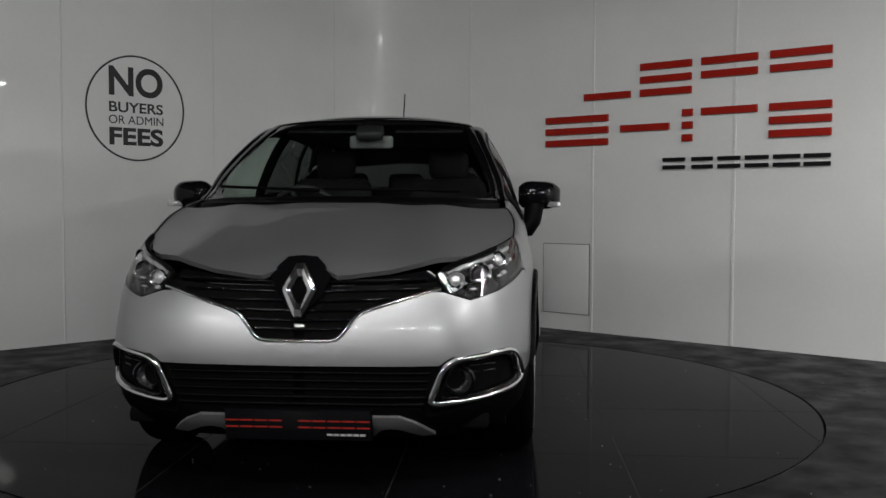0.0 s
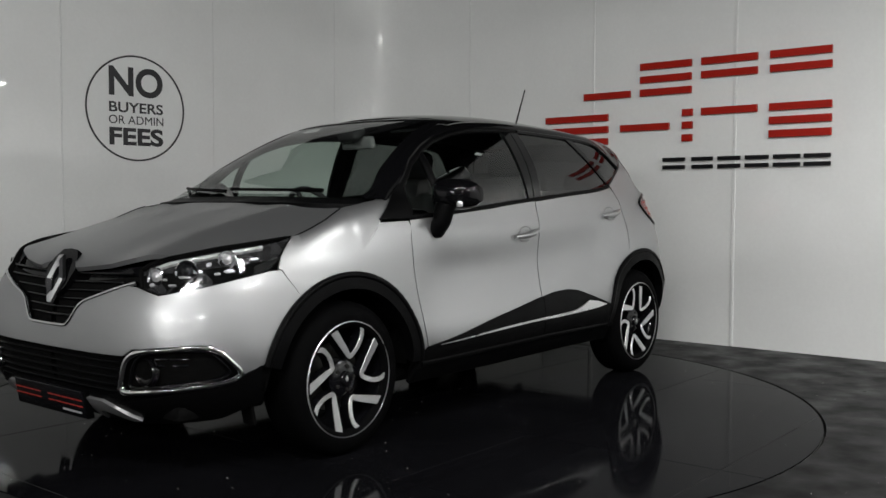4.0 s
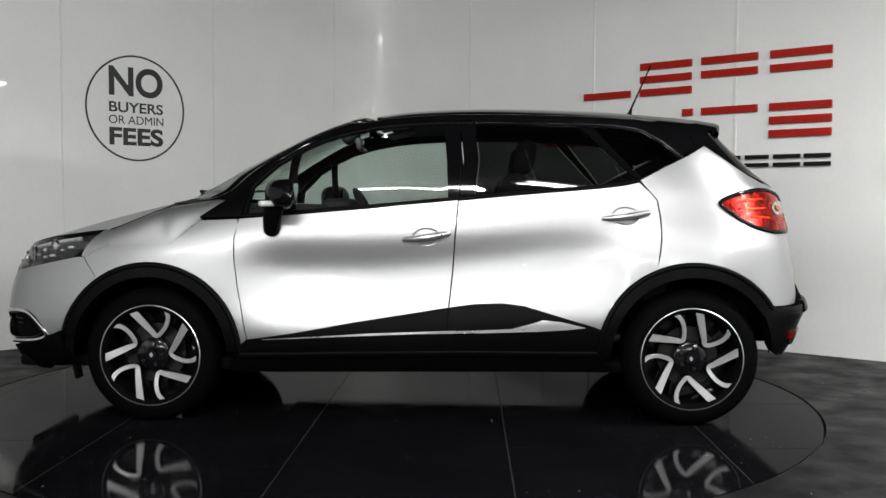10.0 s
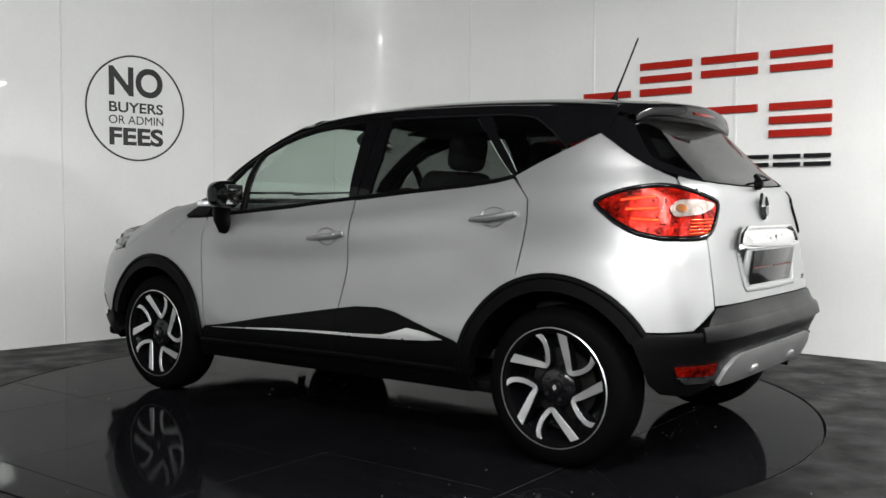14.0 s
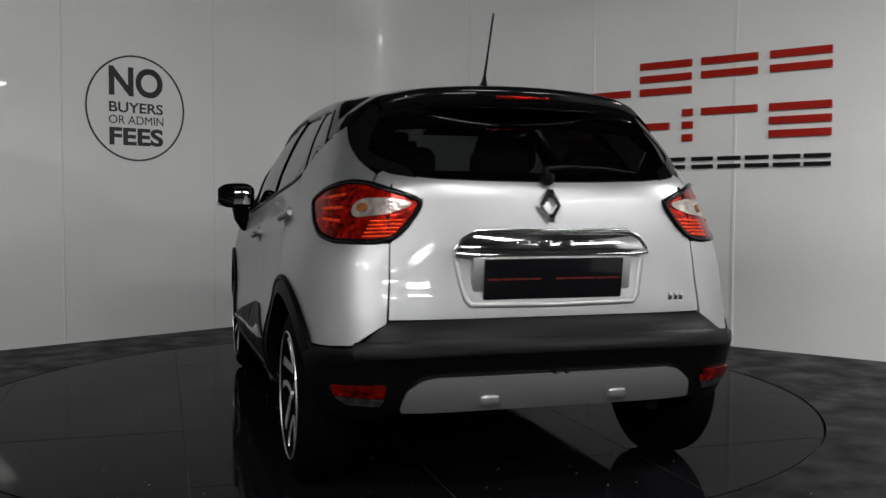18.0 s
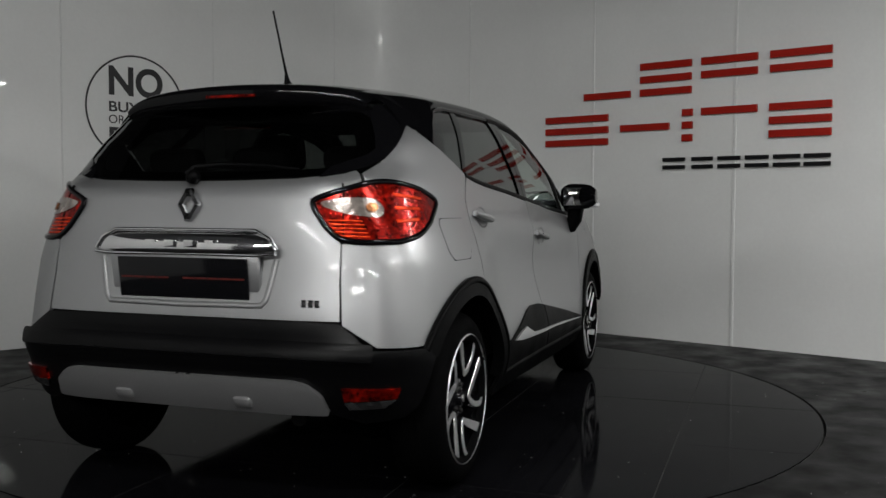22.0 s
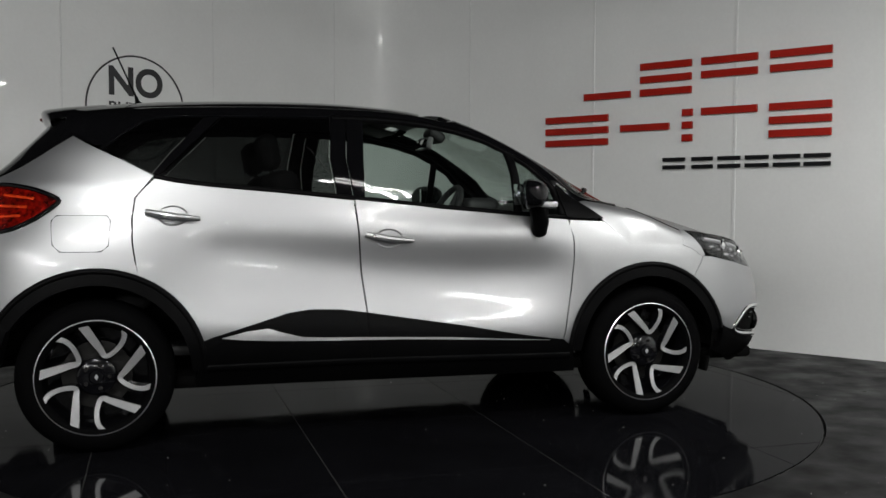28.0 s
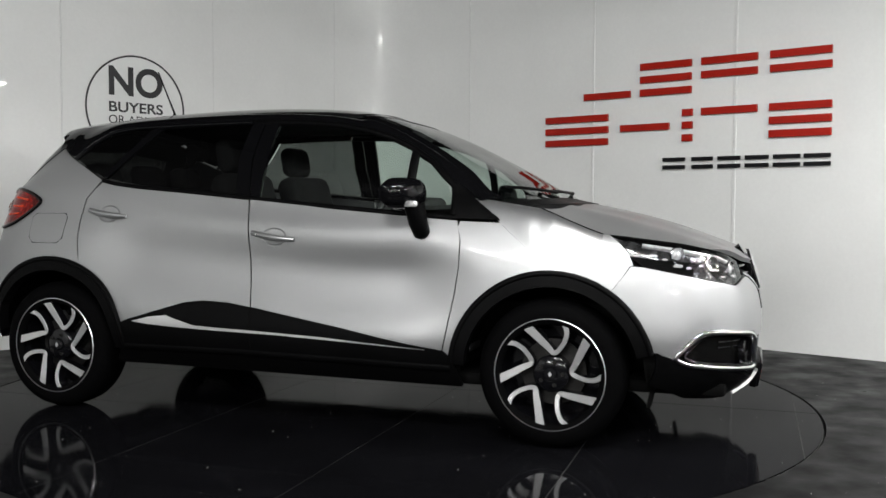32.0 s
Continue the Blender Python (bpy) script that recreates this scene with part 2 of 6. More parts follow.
def build_walls():
    """Each white sheet is a wall piece of its own, with a joint strip over its edge."""
    n = 0
    for along in (-1.48, -0.26, 1.025):
        n += 1
        a, b = LEFT_AT + LEFT_WAY * along, LEFT_AT + LEFT_WAY * (along + (1.285 if along > 0 else 1.22) - 0.003)
        if along == -0.26:
            b = LEFT_AT + LEFT_WAY * (1.025 - 0.002)
        sheet_wall("wall_left_%d" % n, [a, b], "glossy white wall panel standing behind the turntable")
    sheet_wall("wall_bend", bend(), "bent glossy white wall panel behind the turntable")
    for i, (a, b) in enumerate(((-2.235, -0.948), (-0.948, 0.258), (0.258, 1.48), (1.48, 2.70), (2.70, 3.16))):
        sheet_wall("wall_right_%d" % (i + 1), [RIGHT_AT + RIGHT_WAY * (a + 0.002), RIGHT_AT + RIGHT_WAY * (b - 0.002)],
                   "glossy white wall panel behind the turntable")
    for place, along, material, width in ((on_right, -2.235, SEAM, 0.016), (on_right, -0.948, SEAM, 0.022), (on_right, 0.258, SEAM, 0.026),
                                          (on_right, 1.48, SEAM, 0.026), (on_left, -0.262, SEAM, 0.012), (on_left, -1.48, SEAM, 0.012)):
        bm = box_bm((width, 0.008, WALL_TOP - 0.004), (0, 0, WALL_TOP / 2 + 0.001), bevel=0.003, segments=1)
        ob = part("trim", bm, material)
        ob.matrix_world = place(along, 0, 0.004)
        tagged(ob, "narrow joint strip between two white wall panels", "trim", kind="structure")
    # access hatch
    bm = box_bm((0.445, 0.012, 0.585), (0, 0, 0), bevel=0.004, segments=2)
    ob = part("wall_hatch", bm, WALL)
    part("hatch_gap", box_bm((0.457, 0.006, 0.597), (0, 0.004, 0)), SEAM_GREY, ob)
    ob.matrix_world = on_right(-1.197, 0.437, 0.006)
    tagged(ob, "closed white access hatch set in the wall panel", "hatch", kind="structure")


def build_hall():
    """The dark hall that closes the place behind and beside the camera, with two added white bounce walls."""
    def quad(name, a, b, material, label, top=CEIL):
        bm = bmesh.new()
        a, b = Vector(a), Vector(b)
        d = (b - a).normalized()
        off = Vector((d.y, -d.x)) * 0.1
        base = [a, b, b + off, a + off]
        lo = [bm.verts.new((p.x, p.y, 0)) for p in base]
        hi = [bm.verts.new((p.x, p.y, top)) for p in base]
        for i in range(4):
            bm.faces.new((lo[i], lo[(i + 1) % 4], hi[(i + 1) % 4], hi[i]))
        bm.faces.new(hi)
        bm.faces.new(lo[::-1])
        return tagged(part(name, bm, material), label, "wall", kind="structure")

    r = RIGHT_AT + RIGHT_WAY * 3.16
    left = LEFT_AT - LEFT_WAY * 1.48
    # white and out of view, added to brighten the car's right-facing flank
    quad("bounce_wall_east", (r.x, 0.4), (r.x + 0.02, r.y), WALL, "unseen glossy white wall added to bounce light onto the car")
    quad("wall_south_east", (r.x, -6.5), (r.x, 0.396), DARK_WALL, "dark plain hall wall behind the camera")
    # added reflector, kept low so doors brighten but windows still mirror dark
    quad("bounce_wall_west", (left.x, left.y), (left.x, 0.3), WALL, "unseen low white wall panel added to bounce light onto the car", 2.5)
    quad("wall_south_west", (left.x - 0.12, left.y), (left.x - 0.12, -6.5), DARK_WALL, "dark plain hall wall behind the white panel")
    quad("wall_south", (left.x - 0.3, -6.5), (r.x + 0.2, -6.5), DARK_WALL, "dark plain hall wall behind the camera")
    quad("wall_north", (r.x + 0.2, 9.9), (left.x - 0.3, 9.9), DARK_WALL, "dark plain hall wall behind the white panels")
    quad("wall_far_east", (r.x + 0.02, r.y + 0.1), (r.x + 0.04, 9.9), DARK_WALL, "dark plain hall wall behind the white panels")
    quad("wall_far_west", (left.x - 0.14, 9.9), (left.x - 0.12, left.y + 0.004), DARK_WALL, "dark plain hall wall behind the white panels")
    bm = box_bm((15, 18, 0.1), (0, 1.8, CEIL + 0.052))
    tagged(part("ceiling", bm, CEILING), "dark plain hall ceiling", "ceiling", kind="structure")


DISC_R = 2.278


def build_floor():
    """The hall floor with a round opening for the turntable, and the sunk rim under the gap."""
    bm = bmesh.new()
    steps = 128
    inner, outer = [], []
    for i in range(steps):
        a = 2 * math.pi * i / steps
        c, s = math.cos(a), math.sin(a)
        inner.append(bm.verts.new((AXIS[0] + DISC_R * c, AXIS[1] + DISC_R * s, 0)))
        k = 12.5 / max(abs(c), abs(s))
        outer.append(bm.verts.new((AXIS[0] + k * c, AXIS[1] + k * s, 0)))
    low = [bm.verts.new((v.co.x, v.co.y, -0.06)) for v in inner]
    for i in range(steps):
        j = (i + 1) % steps
        bm.faces.new((inner[i], outer[i], outer[j], inner[j]))
        bm.faces.new((inner[i], inner[j], low[j], low[i]))
    bm.faces.new(low)
    tagged(part("floor", bm, FLOOR), "dark grey worn floor round the turntable", "floor", kind="structure")


def tile_outline(x0, x1, y0, y1, radius):
    """A square tile of the disc's top, cut by the disc's rim."""
    pts = []
    n = 10
    ring = [(x0 + (x1 - x0) * i / n, y0) for i in range(n)] + [(x1, y0 + (y1 - y0) * i / n) for i in range(n)] \
        + [(x1 - (x1 - x0) * i / n, y1) for i in range(n)] + [(x0, y1 - (y1 - y0) * i / n) for i in range(n)]
    cx, cy = (x0 + x1) / 2, (y0 + y1) / 2
    if all(math.hypot(x, y) > radius for x, y in ring) and math.hypot(cx, cy) > radius:
        return None
    for i, (x, y) in enumerate(ring):
        px, py = ring[i - 1]
        inside, was = math.hypot(x, y) <= radius, math.hypot(px, py) <= radius
        if inside != was:
            lo, hi = (0.0, 1.0)
            for _ in range(30):
                m = (lo + hi) / 2
                if (math.hypot(px + (x - px) * m, py + (y - py) * m) <= radius) == was:
                    lo = m
                else:
                    hi = m
            pts.append((px + (x - px) * lo, py + (y - py) * lo))
        if inside:
            pts.append((x, y))
    clean = [p for i, p in enumerate(pts) if math.hypot(p[0] - pts[i - 1][0], p[1] - pts[i - 1][1]) > 1e-4]
    if len(clean) < 3:
        return None
    # fill the rim between two cuts with an arc
    full = []
    for i, p in enumerate(clean):
        q = clean[(i + 1) % len(clean)]
        full.append(p)
        if math.hypot(*p) > radius - 2e-3 and math.hypot(*q) > radius - 2e-3 and math.hypot(p[0] - q[0], p[1] - q[1]) > 0.04:
            a, b = math.atan2(p[1], p[0]), math.atan2(q[1], q[0])
            d = (b - a + math.pi) % (2 * math.pi) - math.pi
            for k in range(1, 8):
                full.append((radius * math.cos(a + d * k / 8), radius * math.sin(a + d * k / 8)))
    return full


def build_turntable():
    """A round platform topped with large black gloss tiles."""
    disc = empty("turntable", "round turning platform covered in glossy black tiles", "turntable")
    bm = spin_bm([(0.02, -0.0024), (DISC_R - 0.018, -0.0024), (DISC_R - 0.012, -0.008), (DISC_R - 0.012, -0.058), (0.02, -0.058)], 128, "Z")
    part("base", bm, JOINT, disc)
    side, gap = 0.92, 0.002
    rng = random.Random(4)
    for i in range(-3, 3):
        for j in range(-3, 3):
            x0, y0 = i * side + 0.31, j * side + 0.22
            out = tile_outline(x0 + gap, x0 + side - gap, y0 + gap, y0 + side - gap, DISC_R - 0.013)
            if not out:
                continue
            rise = rng.uniform(-0.0006, 0.0006)
            bm = bmesh.new()
            top = [bm.verts.new((x, y, -0.001 + rise)) for x, y in out]
            low = [bm.verts.new((x, y, -0.0125)) for x, y in out]
            bm.faces.new(top)
            n = len(out)
            for k in range(n):
                bm.faces.new((top[k], low[k], low[(k + 1) % n], top[(k + 1) % n]))
            part("tile", bm, TILE, disc, sharp=20)
    return disc


def build_signs():
    """Raised sign bars on the wall, and a round printed notice."""
    def bar(outline, depth, material, parent, name="bar"):
        return part(name, slab_bm(outline, depth, bevel=0.002), material, parent)

    def rect(x0, x1, z0, z1):
        return [(x0, z0), (x1, z0), (x1, z1), (x0, z1)]

    sign = empty("wall_sign", "two raised rows of red bars above small black bars", "sign", at=on_right(0, 0, 0.03))
    t = 0.054
    # plain bars, three to a block, in two rows, over a row of small black bars
    high, low = (2.182, 2.08, 1.978), (1.803, 1.706, 1.609)
    for x0, x1, rows in ((-1.027, -0.60, high[2:]), (-0.515, -0.082, high), (-0.004, 0.431, high[:2]), (0.522, 0.957, high[:2]), (-1.40, -0.80, low),
                         (-0.688, -0.262, low[1:2]), (-0.155, -0.07, low), (0.0, 0.432, low[:1]), (0.521, 0.961, low)):
        for z in rows:
            bar(rect(x0, x1, z - t, z), 0.022, RED_SIGN, sign)
    for x0, x1 in ((-0.312, -0.125), (-0.072, 0.098), (0.137, 0.312), (0.347, 0.523), (0.556, 0.75), (0.774, 0.96)):
        bar(rect(x0, x1, 1.403, 1.432), 0.018, BLACK_SIGN, sign)
        bar(rect(x0, x1, 1.344, 1.373), 0.018, BLACK_SIGN, sign)

    notice = empty("wall_notice", "round black printed notice about fees on the white wall", "notice", at=on_left(0.333, 1.813, 0.003))
    ring = spin_bm([(0.402, -0.0010), (0.416, -0.0010), (0.416, 0.0015), (0.402, 0.0015)], 96, "Y", closed=True)
    part("ring", ring, DECAL, notice)
    for text, z, height, width in (("NO", 0.090, 0.232, 0.452), ("BUYERS", -0.037, 0.082, 0.452), ("OR ADMIN", -0.127, 0.066, 0.458), ("FEES", -0.294, 0.140, 0.452)):
        lettering(notice, text, z, height, width)


def lettering(parent, text, z, height, width):
    data = bpy.data.curves.new("lettering", "FONT")
    data.body, data.extrude, data.offset = text, 0.002, {"NO": 0.030, "FEES": 0.034, "BUYERS": 0.018}.get(text, 0.0)
    data.align_x = "CENTER"
    ob = bpy.data.objects.new("lettering", data)
    scene.collection.objects.link(ob)
    me = bpy.data.meshes.new_from_object(ob.evaluated_get(bpy.context.evaluated_depsgraph_get()))
    bpy.data.objects.remove(ob)
    xs = [v.co.x for v in me.vertices]
    ys = [v.co.y for v in me.vertices]
    sx, sy = width / (max(xs) - min(xs)), height / (max(ys) - min(ys))
    mx, my = (max(xs) + min(xs)) / 2, min(ys)
    for v in me.vertices:
        v.co = ((v.co.x - mx) * sx, -v.co.z * 0.5, (v.co.y - my) * sy + z)
    me.materials.clear()
    me.materials.append(DECAL)
    out = new("lettering", me)
    out.parent = parent
    return out


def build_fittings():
    """Twin-tube light fittings, all out of view and some only added fill, hung on rods from the ceiling."""
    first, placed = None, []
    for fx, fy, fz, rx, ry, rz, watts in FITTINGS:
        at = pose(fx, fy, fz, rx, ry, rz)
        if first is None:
            first = empty("unseen_light_fitting", "unseen white twin-tube light fitting, switched on", "light fitting", "light fittings round the turntable")
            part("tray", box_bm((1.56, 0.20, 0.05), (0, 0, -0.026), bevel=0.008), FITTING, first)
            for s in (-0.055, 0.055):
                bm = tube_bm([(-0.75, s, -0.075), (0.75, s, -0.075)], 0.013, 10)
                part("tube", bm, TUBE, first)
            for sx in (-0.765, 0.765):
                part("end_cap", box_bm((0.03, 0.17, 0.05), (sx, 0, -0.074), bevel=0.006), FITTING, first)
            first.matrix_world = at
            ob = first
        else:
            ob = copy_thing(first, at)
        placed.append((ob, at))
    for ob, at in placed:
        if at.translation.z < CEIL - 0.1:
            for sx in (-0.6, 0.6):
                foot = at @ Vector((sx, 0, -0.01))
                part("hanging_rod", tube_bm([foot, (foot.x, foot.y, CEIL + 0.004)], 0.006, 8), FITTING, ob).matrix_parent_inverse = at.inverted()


def build_specks():
    """Tiny bright grit on the turntable's tiles and on the floor."""
    rng = random.Random(11)
    for name, parent, material, count, inner, outer in (("grit", turntable, DUST, 230, 0.3, DISC_R - 0.05), ("floor_grit", None, DUST, 150, DISC_R + 0.08, 3.0)):
        bm = bmesh.new()
        for _ in range(count):
            r, a, w = math.sqrt(rng.uniform(inner ** 2, outer ** 2)), rng.uniform(0, 2 * math.pi), rng.uniform(0.0009, 0.0027)
            at = pose(r * math.cos(a), r * math.sin(a), 0.0012, 0, 0, rng.uniform(0, 360))
            bmesh.ops.create_icosphere(bm, subdivisions=1, radius=w, matrix=at @ Matrix.Diagonal((rng.uniform(0.7, 1.6), 0.8, 0.5, 1)))
        ob = part(name, bm, material, parent)
        if parent is None:
            ob.matrix_world = pose(AXIS[0], AXIS[1], 0)
            tagged(ob, "scattered white grit on the dark floor", "grit", kind="stuff")
        else:
            tagged(ob, kind="stuff")


build_walls()
build_hall()
build_floor()
turntable = build_turntable()
build_signs()
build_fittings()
build_specks()


from mathutils.geometry import delaunay_2d_cdt


# ---- the car: its skin as curves over height ----
def spline(pts):
    """A smooth natural cubic through (place, value) pairs, straight beyond its ends."""
    x, y = (np.array(v, float) for v in zip(*pts))
    n = len(x)
    h = np.diff(x)
    a, r = np.zeros((n, n)), np.zeros(n)
    a[0, 0] = a[-1, -1] = 1
    for i in range(1, n - 1):
        a[i, i - 1], a[i, i], a[i, i + 1] = h[i - 1], 2 * (h[i - 1] + h[i]), h[i]
        r[i] = 6 * ((y[i + 1] - y[i]) / h[i] - (y[i] - y[i - 1]) / h[i - 1])
    m = np.linalg.solve(a, r)

    def value(t):
        t = np.clip(np.asarray(t, float), x[0], x[-1])
        i = np.clip(np.searchsorted(x, t) - 1, 0, n - 2)
        p, q = x[i + 1] - t, t - x[i]
        return (m[i] * p ** 3 + m[i + 1] * q ** 3) / (6 * h[i]) + (y[i] / h[i] - m[i] * h[i] / 6) * p + (y[i + 1] / h[i] - m[i + 1] * h[i] / 6) * q
    return value


def line(pts):
    x, y = zip(*pts)
    return lambda t: np.interp(t, x, y)


def ramp(t, a, b):
    s = np.clip((t - a) / (b - a), 0, 1)
    return s * s * (3 - 2 * s)


# half width, nose, tail, and how square the corners are, by height
HALF = spline(((0.20, 0.79), (0.30, 0.845), (0.42, 0.872), (0.60, 0.866), (0.75, 0.853), (0.87, 0.841), (0.95, 0.823), (1.02, 0.802), (1.10, 0.784),
               (1.18, 0.763), (1.27, 0.727), (1.36, 0.683), (1.43, 0.640), (1.50, 0.580), (1.56, 0.50)))
NOSE = spline(((0.20, 2.02), (0.27, 2.12), (0.34, 2.158), (0.41, 2.168), (0.48, 2.174), (0.53, 2.174), (0.59, 2.168), (0.645, 2.158), (0.70, 2.142), (0.76, 2.120), (0.83, 2.086), (0.90, 2.026), (0.97, 1.85), (1.03, 1.55),
               (1.08, 1.26), (1.16, 1.078), (1.28, 0.858), (1.40, 0.626), (1.50, 0.372), (1.56, 0.15)))
TAIL = spline(((0.20, -1.74), (0.30, -1.82), (0.38, -1.872), (0.44, -1.897), (0.50, -1.910), (0.60, -1.905), (0.70, -1.892), (0.80, -1.875), (0.95, -1.855), (1.07, -1.836),
               (1.14, -1.805), (1.20, -1.732), (1.26, -1.668), (1.32, -1.606), (1.38, -1.550), (1.44, -1.500), (1.50, -1.455), (1.56, -1.40)))
SQUARE_F = line(((0.3, 4.6), (0.5, 4.8), (0.72, 4.7), (0.82, 4.4), (0.93, 3.9), (1.0, 3.7), (1.08, 4.2), (1.16, 4.7), (1.3, 6.0), (1.56, 6.0)))
SQUARE_R = line(((0.3, 5.1), (0.5, 5.2), (1.10, 5.3), (1.2, 5.6), (1.3, 6.3), (1.56, 6.6)))
MID_F = line(((0.9, 0.5), (1.0, 0.45), (1.1, 0.1), (1.3, -0.3), (1.56, -0.5)))
MID_R = line(((0.85, -0.9), (1.0, -0.7), (1.17, -0.3), (1.56, -0.3)))
SECTION = spline(((0.20, -0.010), (0.36, 0.016), (0.46, 0.014), (0.56, -0.006), (0.67, -0.025), (0.77, -0.027), (0.86, -0.008), (0.93, 0.004), (1.0, 0.003), (1.1, 0.0)))
CF, CR, WRAP = 0.5, -0.9, 0.85


def dents(x, z):
    """What the flank adds to the half width: the hollow doors and the swelling over the wheels."""
    rise = 0.10 * ramp(-x, -0.4, 1.0)
    doors = ramp(x, -1.15, -0.75) * ramp(-x, -1.0, -0.6)
    out = SECTION(z - rise) * doors
    for wx, amount in ((1.30, 0.010), (-1.30, 0.020)):
        out = out + amount * np.exp(-((x - wx) / 0.33) ** 2 - ((z - 0.70) / 0.20) ** 2)
    return out


def norm_of(x, y, z):
    """1 on the contour at height z, less inside."""
    b = np.maximum(HALF(z) + dents(x, z), 0.02)
    mf, mr = MID_F(z), MID_R(z)
    sf = np.maximum(x - mf, 0) / np.maximum(NOSE(z) - mf, 0.05)
    sr = np.maximum(mr - x, 0) / np.maximum(mr - TAIL(z), 0.05)
    nf, nr = SQUARE_F(z), SQUARE_R(z)
    yy = np.abs(y) / b
    return np.where(x > mf, (sf ** nf + yy ** nf) ** (1 / nf), np.where(x < mr, (sr ** nr + yy ** nr) ** (1 / nr), yy))


def wrap(u, z):
    """The skin by the way round it (u, which is x along the flank) and the height z. Left half has y > 0."""
    u, z = np.asarray(u, float), np.asarray(z, float)
    af = np.pi / 2 - np.maximum(u - CF, 0) / WRAP
    ar = np.pi / 2 - np.maximum(CR - u, 0) / WRAP
    ox = np.where(u > CF, CF, np.where(u < CR, CR, u))
    dx = np.where(u > CF, np.cos(af), np.where(u < CR, -np.cos(ar), 0.0))
    dy = np.where(u > CF, np.sin(af), np.where(u < CR, np.sin(ar), 1.0))
    lo, hi = np.zeros_like(u) + 0.05, np.zeros_like(u) + 2.2
    for _ in range(34):
        m = (lo + hi) / 2
        inside = norm_of(ox + m * dx, m * dy, z) < 1
        lo, hi = np.where(inside, m, lo), np.where(inside, hi, m)
    return np.stack([ox + lo * dx, lo * dy, z], -1)


SKIN = wrap


def round_u(x, y):
    """The way round the skin of a place in plan."""
    if x > CF:
        return CF + WRAP * (math.pi / 2 - math.atan2(y, x - CF))
    if x < CR:
        return CR - WRAP * (math.pi / 2 - math.atan2(y, CR - x))
    return x


def xz(poly):
    """Outline points given as (x, z) on the flank, turned into the way round the skin; points in space stay."""
    out = []
    for p in poly:
        if len(p) == 2:
            lo, hi = 0.0, 1.2
            for _ in range(24):
                m = (lo + hi) / 2
                lo, hi = (m, hi) if norm_of(np.float64(p[0]), m, np.float64(p[1])) < 1 else (lo, m)
            p = (round_u(p[0], lo), p[1])
        out.append(p)
    return out


MID_U = CF + WRAP * math.pi / 2
END_U = CR - WRAP * math.pi / 2


def front(y, z):
    """The skin seen from the front, for the windscreen."""
    y, z = np.asarray(y, float), np.asarray(z, float)
    lo, hi = np.zeros_like(y) - 0.6, np.zeros_like(y) + 2.3
    for _ in range(34):
        m = (lo + hi) / 2
        inside = norm_of(m, y, z) < 1
        lo, hi = np.where(inside, m, lo), np.where(inside, hi, m)
    return np.stack([lo, y, z], -1)


CROWN = spline(((0.85, 1.125), (1.05, 1.108), (1.20, 1.088), (1.36, 1.062), (1.54, 1.026), (1.72, 0.980), (1.87, 0.932), (2.0, 0.880), (2.08, 0.835), (2.16, 0.775)))


SLUMP = spline(((0.9, 0.03), (1.1, 0.035), (1.24, 0.06), (1.38, 0.12), (1.53, 0.175), (1.74, 0.20), (1.92, 0.14), (2.08, 0.02), (2.16, 0.0)))


def bonnet_top(x, y):
    """The bonnet and the tops of the wings, as heights."""
    x, y = np.asarray(x, float), np.asarray(y, float)
    z = CROWN(x) - SLUMP(x) * np.abs(y) ** 2.5 - 0.012 * ramp(np.abs(y), 0.15, 0.40) + 0.012 * np.exp(-((np.abs(y) - 0.45) / 0.11) ** 2)
    return np.stack([x, y, z], -1)


RIDGE = spline(((-1.74, 1.478), (-1.5, 1.510), (-1.15, 1.550), (-0.82, 1.570), (-0.48, 1.580), (-0.25, 1.580), (0.0, 1.570), (0.22, 1.546), (0.42, 1.498)))


def roof_top(x, y):
    x, y = np.asarray(x, float), np.asarray(y, float)
    z = RIDGE(x) - 0.046 * (y / 0.55) ** 2 - 0.022 * (np.abs(y) / 0.55) ** 6
    return np.stack([x, y, z], -1)


def rounded(poly, r):
    """Corners of an outline rounded by r."""
    if r <= 0:
        return poly
    out, n = [], len(poly)
    for i, p in enumerate(poly):
        p, a, b = Vector(p), Vector(poly[i - 1]), Vector(poly[(i + 1) % n])
        da, db = min(r, (a - p).length * 0.45), min(r, (b - p).length * 0.45)
        s, e = p + (a - p).normalized() * da, p + (b - p).normalized() * db
        turn = (p - a).normalized().dot((b - p).normalized())
        if turn > 0.97:
            out.append(tuple(p))
            continue
        for k in range(5):
            t = k / 4
            out.append(tuple((1 - t) ** 2 * s + 2 * t * (1 - t) * p + t * t * e))
    return out


def to_flat(poly):
    """Outline points: (u, z), or (x, y, z) in space."""
    return [(round_u(p[0], p[1]), p[2]) if len(p) == 3 else tuple(p) for p in poly]


